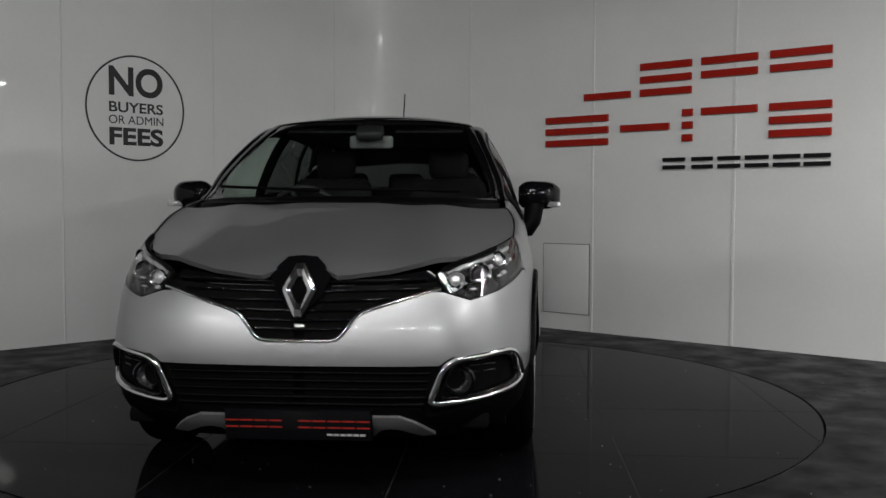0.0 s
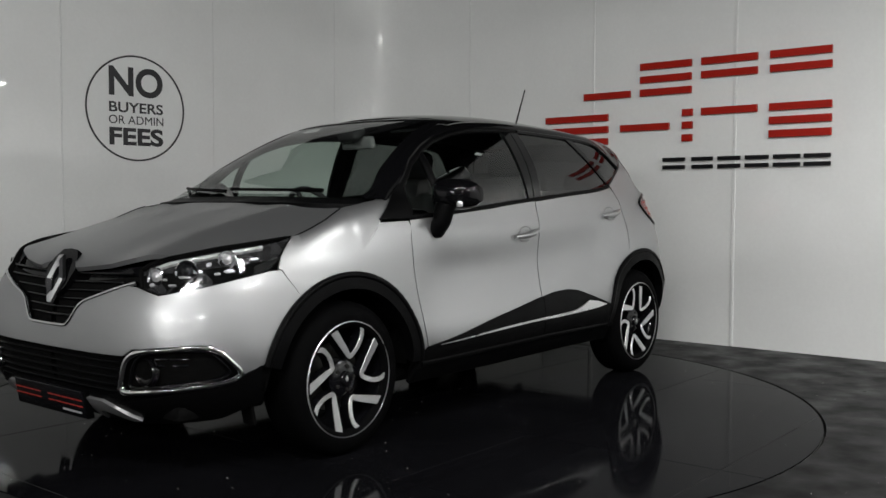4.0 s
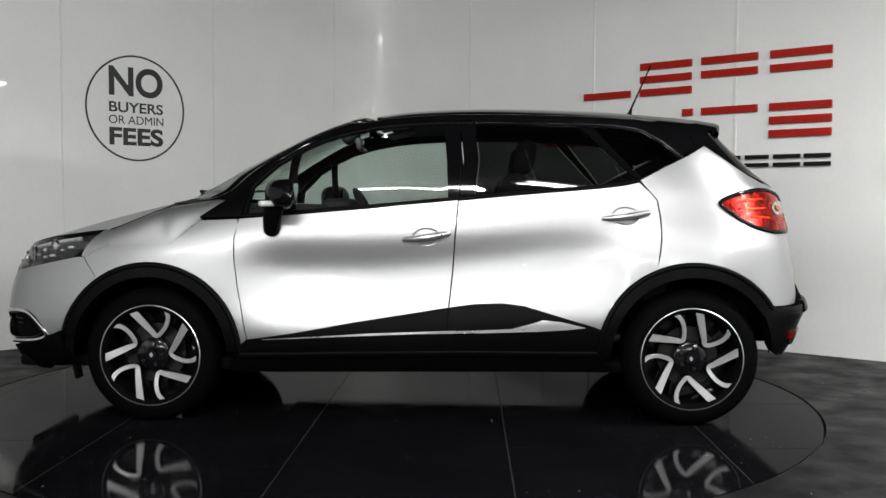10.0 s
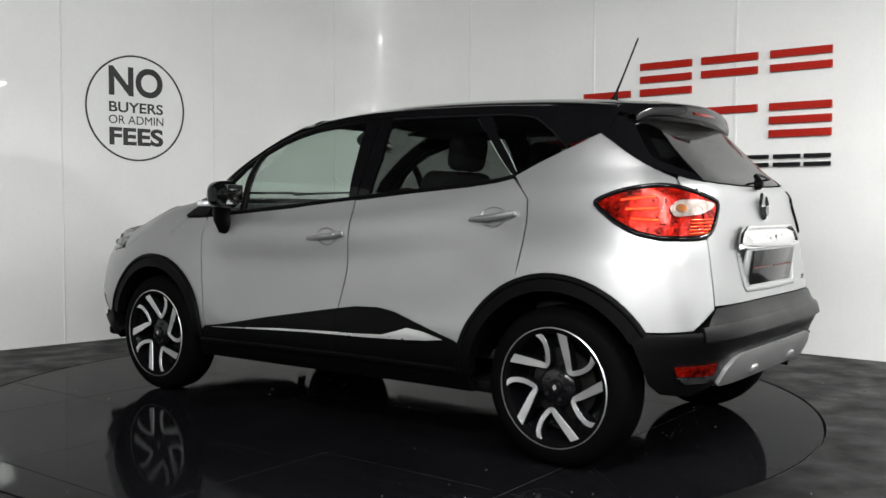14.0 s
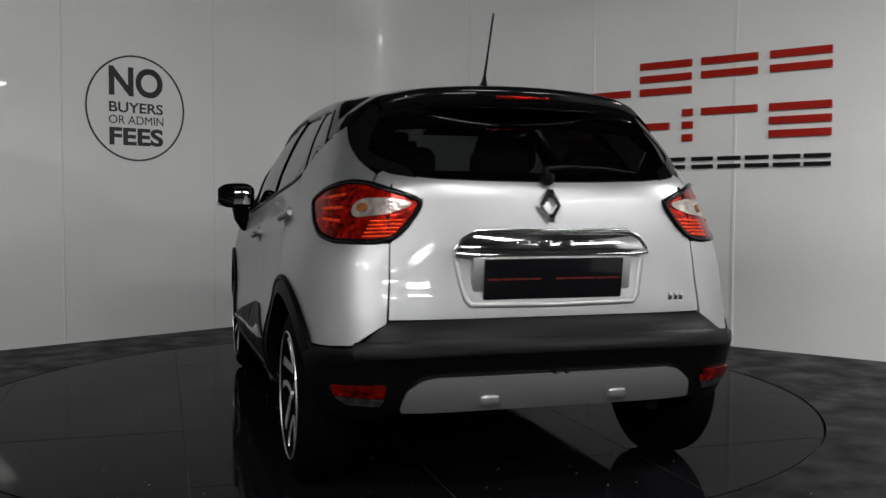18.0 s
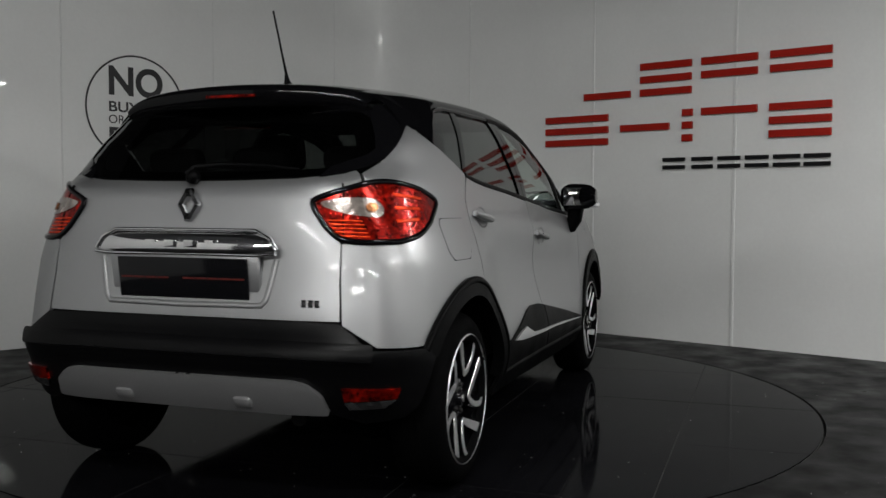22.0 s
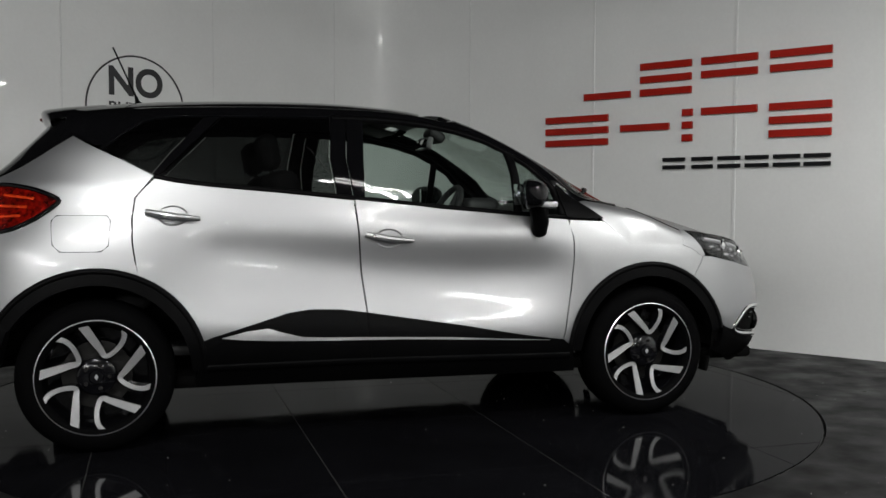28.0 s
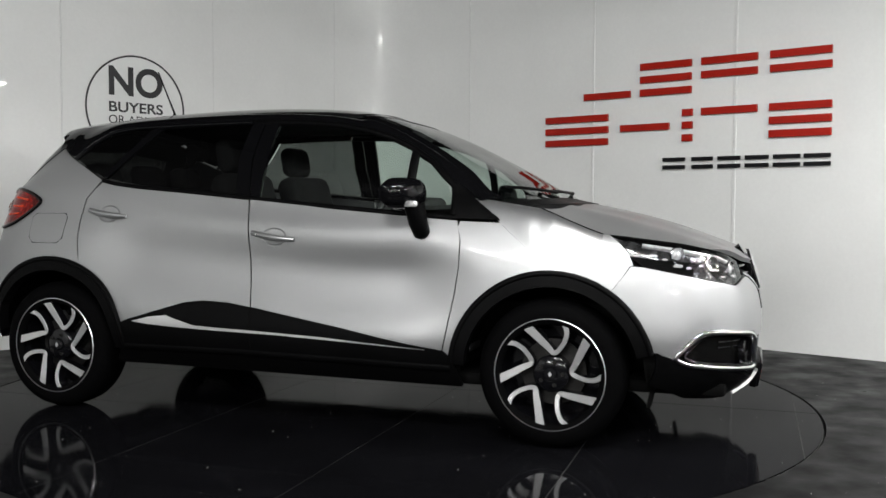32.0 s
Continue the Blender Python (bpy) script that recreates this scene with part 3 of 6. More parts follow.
def patch(poly, surface, side=1, off=0.0, deep=0.014, step=0.035, r=0.0, mid=None):
    """One sheet of skin inside an outline, with turned-in edges. Returns verts, faces, loop normals. side -1: the other flank.
    mid: the outline is a half; mirror it about this value to make a whole."""
    flat = to_flat(poly)
    if mid is not None:
        flat = flat + [(2 * mid - a, b) for a, b in reversed(flat) if abs(a - mid) > 1e-5]
    flat = rounded(flat, r)
    fine = []
    for i, p in enumerate(flat):
        q = flat[(i + 1) % len(flat)]
        n = max(1, int(math.hypot(q[0] - p[0], q[1] - p[1]) / (step * 0.7)))
        fine += [(p[0] + (q[0] - p[0]) * k / n, p[1] + (q[1] - p[1]) * k / n) for k in range(n)]
    ring_pts = np.array(fine)
    lo, hi = ring_pts.min(0), ring_pts.max(0)
    gx, gy = (np.arange(lo[k] + step * 0.5, hi[k], step) for k in (0, 1))
    grid = np.array([(a, b) for a in gx for b in gy]).reshape(-1, 2)
    if len(grid):
        ax, ay = ring_pts[:, 0], ring_pts[:, 1]
        bx, by = np.roll(ax, -1), np.roll(ay, -1)
        px, py = grid[:, 0:1], grid[:, 1:2]
        cross = ((ay > py) != (by > py)) & (px < (bx - ax) * (py - ay) / np.where(by == ay, 1e-12, by - ay) + ax)
        near = np.sqrt(((grid[:, None, :] - ring_pts[None]) ** 2).sum(-1)).min(1)
        grid = grid[(cross.sum(1) % 2 == 1) & (near > step * 0.45)]
    n_ring = len(fine)
    coords = [Vector(p) for p in fine] + [Vector(p) for p in grid.tolist()]
    got, _, tris, _, _, _ = delaunay_2d_cdt(coords, [(k, (k + 1) % n_ring) for k in range(n_ring)], [], 1, 1e-7)
    uv = np.array([p[:] for p in got])
    faces = [list(f) for f in tris]
    count = {}
    for f in faces:
        for k in range(len(f)):
            e = tuple(sorted((f[k], f[(k + 1) % len(f)])))
            count[e] = count.get(e, 0) + 1
    ring = [e for e, c in count.items() if c == 1]
    h = 2e-3
    pos = surface(uv[:, 0], uv[:, 1])
    du = surface(uv[:, 0] + h, uv[:, 1]) - surface(uv[:, 0] - h, uv[:, 1])
    dv = surface(uv[:, 0], uv[:, 1] + h) - surface(uv[:, 0], uv[:, 1] - h)
    nrm = np.cross(du, dv)
    nrm /= np.linalg.norm(nrm, axis=1)[:, None] + 1e-12
    mean = pos.mean(0)
    centre = np.array([0.0 if surface in (wrap, front, bumper_skin) else mean[0], 0.0, 0.7])
    if surface in (wrap, bumper_skin):
        centre[0] = np.clip(mean[0], CR, CF)
    if ((pos - centre) * nrm).sum() < 0:
        nrm = -nrm
    pos = pos + nrm * off
    nv = len(pos)
    # edge wall
    edge = sorted({i for e in ring for i in e})
    lip = {i: nv + k for k, i in enumerate(edge)}
    where = {i: nv + len(edge) + k for k, i in enumerate(edge)}
    verts = np.vstack([pos, pos[edge], pos[edge] - nrm[edge] * deep])
    out, loops = [], []
    for f in faces:
        p = pos[f]
        fn = np.cross(p[1] - p[0], p[2] - p[0])
        if fn @ nrm[f[0]] < 0:
            f = f[::-1]
        out.append(f)
        loops += [nrm[i] for i in f]
    for a, b in ring:
        f = [lip[a], lip[b], where[b], where[a]]
        p = verts[f]
        fn = np.cross(p[1] - p[0], p[2] - p[0])
        fn /= np.linalg.norm(fn) + 1e-12
        out.append(f)
        loops += [fn] * 4
    verts, loops = np.array(verts), np.array(loops)
    if side < 0:
        verts[:, 1] *= -1
        loops[:, 1] *= -1
        flipped, new_loops, k = [], [], 0
        for f in out:
            flipped.append(list(f)[::-1])
            new_loops.append(loops[k:k + len(f)][::-1])
            k += len(f)
        out, loops = flipped, np.vstack(new_loops)
    return verts, out, loops


def skin(name, patches, material, parent, label=""):
    """Joins sheets of skin into one part."""
    verts, faces, loops, base = [], [], [], 0
    for v, f, l in patches:
        verts.append(v)
        faces += [[i + base for i in q] for q in f]
        loops.append(l)
        base += len(v)
    me = bpy.data.meshes.new(name)
    me.from_pydata(np.vstack(verts).tolist(), [], faces)
    me.materials.append(material)
    for poly in me.polygons:
        poly.use_smooth = True
    me.normals_split_custom_set(np.vstack(loops).tolist())
    ob = new(name, me)
    ob.parent = parent
    if label:
        tagged(ob, label)
    return ob


def arc(cx, cz, r, a0, a1, n=14):
    return [(cx + r * math.cos(radians(a0 + (a1 - a0) * i / n)), cz + r * math.sin(radians(a0 + (a1 - a0) * i / n))) for i in range(n + 1)]


def ribbon(name, path, width, surface, material, parent, side=1, off=0.006, height=0.008, label="", mid=None, closed=False):
    """A raised bead along a line on the skin."""
    flat = to_flat(path)
    if mid is not None:
        flat = flat + [(2 * mid - a, b) for a, b in reversed(flat) if abs(a - mid) > 1e-5]
    fine = []
    n = len(flat)
    for i in range(n if closed else n - 1):
        p, q = flat[i], flat[(i + 1) % n]
        k = max(1, int(math.hypot(q[0] - p[0], q[1] - p[1]) / 0.025))
        fine += [(p[0] + (q[0] - p[0]) * j / k, p[1] + (q[1] - p[1]) * j / k) for j in range(k)]
    if not closed:
        fine.append(flat[-1])
    uv = np.array(fine)
    h = 2e-3
    pos = surface(uv[:, 0], uv[:, 1])
    nrm = np.cross(surface(uv[:, 0] + h, uv[:, 1]) - pos, surface(uv[:, 0], uv[:, 1] + h) - pos)
    nrm /= np.linalg.norm(nrm, axis=1)[:, None]
    centre = np.array([np.clip(pos.mean(0)[0], CR, CF), 0, 0.6])
    if ((pos - centre) * nrm).sum() < 0:
        nrm = -nrm
    m = len(pos)
    if closed:
        tan = np.roll(pos, -1, 0) - np.roll(pos, 1, 0)
    else:
        tan = np.gradient(pos, axis=0)
    tan /= np.linalg.norm(tan, axis=1)[:, None] + 1e-12
    across = np.cross(nrm, tan)
    wid = np.broadcast_to(np.interp(np.linspace(0, 1, m), np.linspace(0, 1, len(width)), width) if isinstance(width, (list, tuple)) else width, (m,))
    prof = [(-0.5, -0.01), (-0.5, 0.45), (-0.32, 0.9), (0.0, 1.0), (0.32, 0.9), (0.5, 0.45), (0.5, -0.01)]
    bm = bmesh.new()
    rings = []
    for i in range(m):
        ring = []
        for a, b in prof:
            lift = off + height * b if b > 0 else off - 0.012
            p = pos[i] + across[i] * a * wid[i] + nrm[i] * lift
            ring.append(bm.verts.new((p[0], p[1] * side, p[2])))
        rings.append(ring)
    for i in range(m if closed else m - 1):
        a, b = rings[i], rings[(i + 1) % m]
        for j in range(len(prof) - 1):
            bm.faces.new((a[j], a[j + 1], b[j + 1], b[j]))
    if not closed:
        bm.faces.new(rings[0])
        bm.faces.new(rings[-1][::-1])
    return part(name, bm, material, parent, label, sharp=60)


# ---- the car: panels ----
AXLE_F, AXLE_R, WHEEL_R = 1.303, -1.303, 0.326
BELT = ((1.064, 0.990), (0.873, 1.003), (0.607, 1.020), (0.229, 1.051), (-0.186, 1.090), (-0.496, 1.118), (-0.840, 1.146), (-0.985, 1.164), (-1.061, 1.180))
DOOR_F = ((0.873, 1.000), (0.891, 0.90), (0.888, 0.78), (0.872, 0.66), (0.848, 0.54), (0.822, 0.412))
DOOR_B = ((-0.186, 1.089), (-0.172, 0.92), (-0.160, 0.74), (-0.142, 0.57))
DOOR_C = ((-1.061, 1.180), (-1.105, 1.125), (-1.140, 1.084), (-1.153, 1.00), (-1.153, 0.90), (-1.142, 0.82), (-1.128, 0.765))
CLAD = ((0.820, 0.411), (0.609, 0.443), (0.341, 0.491), (0.097, 0.530), (-0.142, 0.568), (-0.262, 0.585), (-0.400, 0.590), (-0.50, 0.578), (-0.599, 0.550), (-0.829, 0.484), (-0.862, 0.470))
ARCH_F, ARCH_R = 0.452, 0.462
SEAM_GAP = 0.0035


def shift(pts, dx, dz=0.0):
    return [(x + dx, z + dz) for x, z in pts]


def build_car():
    car = empty("car", "silver compact crossover car with a black roof, parked on the turntable", "car")
    black_shell(car)
    for side in (1, -1):
        flank(car, side)
        glasshouse_side(car, side)
        head_lamp(car, side)
        fog_lamp(car, side)
        tail_lamp(car, side)
        mirror(car, side)
    nose(car)
    stern(car)
    roof(car)
    for x, s, phase in ((AXLE_F, 1, 90), (AXLE_F, -1, 86), (AXLE_R, 1, 121), (AXLE_R, -1, 99)):
        wheel(car, x, s, phase)
    cabin(car)
    return car


def black_shell(car):
    """Dark body under the skin, with wheel wells, so that joints and openings show black behind."""
    for side in (1, -1):
        poly = [(END_U + 0.01, 0.40), (END_U + 0.01, 1.10), (-1.05, 1.10), (-0.5, 1.05), (0.3, 1.0), (0.8, 0.96), (MID_U - 0.01, 0.74), (MID_U - 0.01, 0.26)]
        poly += xz([(1.715, 0.26)] + arc(AXLE_F, 0.33, 0.405, 0, 180, 14) + [(0.89, 0.26), (-0.89, 0.26)] + arc(AXLE_R, 0.33, 0.405, 0, 180, 14) + [(-1.712, 0.37)])
        skin("inner_shell", [patch(poly, wrap, side, off=-0.022, deep=0.004, step=0.08)], SHELL, car)
        for x in (AXLE_F, AXLE_R):
            bm = spin_bm([(0.418, 0.05), (0.418, 0.33), (0.02, 0.33)], 40, "Y")
            bmesh.ops.delete(bm, geom=[v for v in bm.verts if v.co.z < (-0.05 if x > 0 else 0.03) and math.hypot(v.co.x, v.co.z) > 0.2], context="VERTS")
            for v in bm.verts:
                v.co = (v.co.x + x, (0.850 - v.co.y) * side, v.co.z + 0.33)
            part("wheel_well", bm, SHELL, car)
    part("underbody", box_bm((2.05, 1.50, 0.06), (0, 0, 0.27), bevel=0.02), SHELL, car)
    part("underbody", box_bm((0.42, 1.35, 0.06), (1.82, 0, 0.27), bevel=0.02), SHELL, car)
    part("underbody", box_bm((0.36, 0.95, 0.06), (-1.66, 0, 0.39), bevel=0.02), SHELL, car)
    part("engine_bay", box_bm((0.75, 1.05, 0.60), (1.32, 0, 0.60), bevel=0.05), SHELL, car)
    part("exhaust", tube_bm([(-1.45, -0.38, 0.35), (-1.7, -0.40, 0.345), (-1.84, -0.42, 0.33)], 0.026, 12), SHELL, car)


def flank(car, side):
    g = SEAM_GAP
    # doors
    clad_front = [p for p in CLAD if p[0] > -0.142]
    clad_rear = [p for p in CLAD if p[0] <= -0.142]
    belt_front = [p for p in BELT if -0.186 <= p[0] <= 0.873]
    belt_rear = [p for p in BELT if p[0] <= -0.186]
    poly = list(DOOR_F) + clad_front[1:] + list(reversed(shift(DOOR_B, g))) + list(reversed(shift(belt_front[1:-1], 0, -0.012)))
    poly = [(x, z - 0.012) if i == 0 else (x, z) for i, (x, z) in enumerate(poly)]
    door = skin("front_door", [patch(xz(poly), wrap, side)], SILVER, car)
    handle(door, side, -0.033, 0.905, 2.5)
    arch = arc(AXLE_R, 0.325, ARCH_R, 68, 20, 12)
    poly = [(x - g, z) for x, z in DOOR_B] + clad_rear + list(reversed(arch)) + list(reversed(shift(DOOR_C, g)))[1:-1] + list(reversed(shift(belt_rear[1:], g, -0.012)))
    poly[0] = (poly[0][0], poly[0][1] - 0.012)
    door = skin("rear_door", [patch(xz(poly), wrap, side)], SILVER, car)
    handle(door, side, -0.985, 1.008, 3.0)
    # wing
    wing = [(x + g * 1.5, min(z, WING_EDGE[0])) for x, z in reversed(DOOR_F)]
    wing += [(0.886, 0.986), (1.068, 0.980), (1.12, 0.935), (1.20, WING_EDGE[2]), (1.36, WING_EDGE[3]), (1.53, WING_EDGE[4]), (1.59, 0.835), (1.635, 0.800), (1.60, 0.745), (1.565, 0.700)]
    wing += arc(AXLE_F, 0.325, ARCH_F, 54, 172, 14)
    behind_lamp = [(1.515, 0.858), (1.515, 0.934), (1.545, 0.930), (1.590, 0.895), (1.630, 0.850), (1.650, 0.806), (1.630, 0.798), (1.58, 0.832)]
    skin("front_wing", [patch(xz(wing), wrap, side), wing_top(side), patch(xz(behind_lamp), wrap, side, off=0.002, deep=0.012)], SILVER, car)
    # rear quarter
    quarter = [(x - g, z) for x, z in DOOR_C] + list(arc(AXLE_R, 0.325, ARCH_R, 67, 146, 12))
    quarter += [(-1.700, 0.842, 0.580), (-1.765, 0.795, 0.580), (-1.822, 0.700, 0.585), (-1.862, 0.592, 0.660), (-1.858, 0.590, 0.80), (-1.845, 0.588, 0.925),
                (-1.70, 0.740, 0.935), (-1.61, 0.765, 0.952), (-1.438, 0.768, 1.075), (-1.52, 0.71, 1.120), (-1.640, 0.640, 1.140), (-1.70, 0.600, 1.128), (-1.69, 0.585, 1.165), (-1.62, 1.205),
                (-1.52, 1.270), (-1.395, 1.352), (-1.30, 1.298), (-1.189, 1.245)]
    skin("rear_quarter_panel", [patch(xz(quarter), wrap, side)], SILVER, car)
    if side < 0:
        fuel = [(-1.475, 0.985), (-1.275, 0.985), (-1.262, 0.965), (-1.270, 0.86), (-1.30, 0.835), (-1.46, 0.835), (-1.49, 0.865), (-1.495, 0.965)]
        fuel = shift(fuel, 0.022, 0.022)
        ribbon("fuel_flap_joint", xz(fuel), 0.004, wrap, SHELL, car, side, off=0.0002, height=0.0006, closed=True)
        skin("fuel_flap", [patch(xz(fuel), wrap, side, off=0.0012, deep=0.002, r=0.02)], SILVER, car)
    # cladding
    sill = list(CLAD) + [(-0.875, 0.40), (-0.90, 0.262), (0.0, 0.258), (0.905, 0.25), (0.86, 0.38)]
    skin("sill_cladding", [patch(xz(sill), wrap, side, off=0.008, deep=0.02)], TRIM, car)
    door_strip = [(0.748, 0.414), (0.233, 0.446), (-0.122, 0.460), (-0.316, 0.466), (-0.440, 0.472), (-0.540, 0.498), (-0.590, 0.514), (-0.682, 0.505), (-0.789, 0.480), (-0.70, 0.470), (-0.569, 0.462), (-0.316, 0.453), (0.0, 0.446), (0.4, 0.429)]
    ribbon("door_joint", xz([(-0.144, 0.566), (-0.136, 0.47), (-0.130, 0.36)]), 0.005, wrap, SHELL, car, side, off=0.0085, height=0.0012)
    skin("sill_strip", [patch(xz(door_strip), wrap, side, off=0.016, deep=0.01)], ALLOY, car, "bright strip along the sill")
    ribbon("sill_lip", xz([(0.86, 0.335), (0.4, 0.345), (-0.2, 0.355), (-0.85, 0.352)]), 0.03, wrap, TRIM, car, side, off=0.008, height=0.008)
    for x, r0, lo in ((AXLE_F, ARCH_F, 0.27), (AXLE_R, ARCH_R, 0.27)):
        a0, a1 = (14, 176) if x > 0 else (2, 148)
        outer, inner = arc(x, 0.325, r0 + 0.002, a0, a1, 26), arc(x, 0.325, r0 - 0.070, a0, a1, 26)
        skin("wheel_arch_trim", [patch(xz(outer + inner[::-1]), wrap, side, off=0.010, deep=0.05, step=0.03)], TRIM, car)
        ribbon("arch_lip", xz(arc(x, 0.325, r0 - 0.012, a0, a1, 26)), 0.022, wrap, TRIM, car, side, off=0.008, height=0.008)


WING_EDGE = (0.960, 0.945, 0.868, 0.862, 0.862)


def flank_way(x, z):
    """The way round the skin of many flank points at once."""
    lo, hi = np.zeros_like(x), np.zeros_like(x) + 1.2
    for _ in range(24):
        m = (lo + hi) / 2
        inside = norm_of(x, m, z) < 1
        lo, hi = np.where(inside, m, lo), np.where(inside, hi, m)
    return np.array([round_u(float(p), float(y)) for p, y in zip(np.ravel(x), np.ravel(lo))]).reshape(x.shape)


def wing_top(side):
    """The wing's top, from the flank's edge in to the bonnet's joint."""
    def surface(x, s):
        x, s = np.asarray(x, float), np.asarray(s, float)
        lo_z = np.interp(x, (0.93, 0.97, 1.064, 1.12, 1.20, 1.36, 1.53), (1.078, 1.052, 0.984, 0.937) + WING_EDGE[2:])
        u = flank_way(x, lo_z)
        a = wrap(u, lo_z)
        inner = np.interp(x, (0.88, 1.0, 1.16, 1.24, 1.30, 1.36, 1.45, 1.56), (0.715, 0.722, 0.728, 0.728, 0.752, 0.764, 0.766, 0.760))
        b = bonnet_top(x, inner)
        b[..., 2] = np.where(x < 1.24, np.interp(x, (0.90, 1.0, 1.24), (1.090, 1.082, float(bonnet_top(1.24, 0.728)[2]))), b[..., 2])
        rise = wrap(u, lo_z + 0.01) - wrap(u, lo_z - 0.01)
        rise[..., 0] = 0
        rise /= np.linalg.norm(rise, axis=-1)[..., None]
        away = bonnet_top(x, inner + 0.02) - bonnet_top(x, inner - 0.02)
        away /= np.linalg.norm(away, axis=-1)[..., None]
        reach = np.linalg.norm(b - a, axis=-1)[..., None] * 0.34
        t = s[..., None]
        a = a.copy()
        a[..., 0] = x
        c, d = a + rise * reach, b + away * reach
        return (1 - t) ** 3 * a + 3 * t * (1 - t) ** 2 * c + 3 * t * t * (1 - t) * d + t ** 3 * b
    n, k = 44, 10
    xs = np.linspace(0.935, 1.53, n)
    grid = np.array([surface(xs, np.full(n, j / (k - 1))) for j in range(k)])
    h = 1e-3
    nr = []
    for j in range(k):
        s = np.full(n, j / (k - 1))
        nn = np.cross(surface(xs + h, s) - surface(xs - h, s), surface(xs, s + h) - surface(xs, s - h))
        nn /= np.linalg.norm(nn, axis=1)[:, None]
        nr.append(np.where(nn[:, 2:3] < 0, -nn, nn))
    nr = np.array(nr)
    verts = grid.reshape(-1, 3).copy()
    nr = nr.reshape(-1, 3).copy()
    faces, loops = [], []
    for j in range(k - 1):
        for i in range(n - 1):
            f = [j * n + i, j * n + i + 1, (j + 1) * n + i + 1, (j + 1) * n + i]
            p = verts[f]
            if np.cross(p[1] - p[0], p[2] - p[0]) @ nr[f[0]] < 0:
                f = f[::-1]
            faces.append(f)
    if side < 0:
        verts[:, 1] *= -1
        nr[:, 1] *= -1
        faces = [f[::-1] for f in faces]
    for f in faces:
        loops += [nr[i] for i in f]
    return verts, faces, np.array(loops)


def handle(door, side, x, z, tilt):
    """A pull handle over a scooped recess."""
    def wrap(us, zs):
        return SKIN(np.array([xz([(float(a), float(b))])[0][0] for a, b in zip(us, zs)]), zs)

    n = 24
    bm = bmesh.new()
    ring = []
    for i in range(n):
        a = 2 * math.pi * i / n
        q = wrap(np.array([x + 0.066 * math.cos(a)]), np.array([z + 0.044 * math.sin(a)]))[0]
        ring.append(bm.verts.new((q[0], (q[1] + 0.003) * side, q[2])))
    inner = []
    for i in range(n):
        a = 2 * math.pi * i / n
        q = wrap(np.array([x + 0.058 * math.cos(a)]), np.array([z + 0.037 * math.sin(a)]))[0]
        inner.append(bm.verts.new((q[0], (q[1] + 0.0005) * side, q[2])))
    mid = []
    for i in range(n):
        a = 2 * math.pi * i / n
        q = wrap(np.array([x + 0.03 * math.cos(a)]), np.array([z + 0.018 * math.sin(a)]))[0]
        mid.append(bm.verts.new((q[0], (q[1] - 0.030) * side, q[2])))
    for i in range(n):
        j = (i + 1) % n
        bm.faces.new((ring[i], ring[j], inner[j], inner[i]))
        bm.faces.new((inner[i], inner[j], mid[j], mid[i]))
    bm.faces.new(mid)
    part("handle_recess", bm, SILVER, door, sharp=60)
    pts, rad = [], []
    for i in range(13):
        t = i / 12
        px = x + 0.112 - 0.224 * t
        pz = z - 0.012 + 0.030 * t - 0.006 * math.cos((t - 0.5) * 3)
        q = wrap(np.array([px]), np.array([pz]))[0]
        pts.append((px, (q[1] + 0.012 + 0.016 * math.sin(math.pi * t)) * side, pz))
        rad.append(0.0065 + 0.007 * math.sin(math.pi * (0.12 + 0.8 * t)) + 0.004 * t)
    part("door_handle", tube_bm(pts, rad, 10, flat=1.0), SILVER, door, "silver pull handle")
    if x > -0.5:
        k = pts[10]
        part("key_lock", spin_bm([(0.001, 0.018 * side), (0.006, 0.017 * side), (0.007, 0.0)], 12, "Y", (k[0], k[1], k[2])), CHROME, door)


WIN_TOP = ((0.832, 1.150), (0.717, 1.262), (0.60, 1.335), (0.497, 1.383), (0.36, 1.423), (0.218, 1.450), (0.08, 1.464), (-0.065, 1.472), (-0.20, 1.474))
WIN_TOP_REAR = ((-0.27, 1.474), (-0.352, 1.474), (-0.643, 1.468), (-0.780, 1.464))


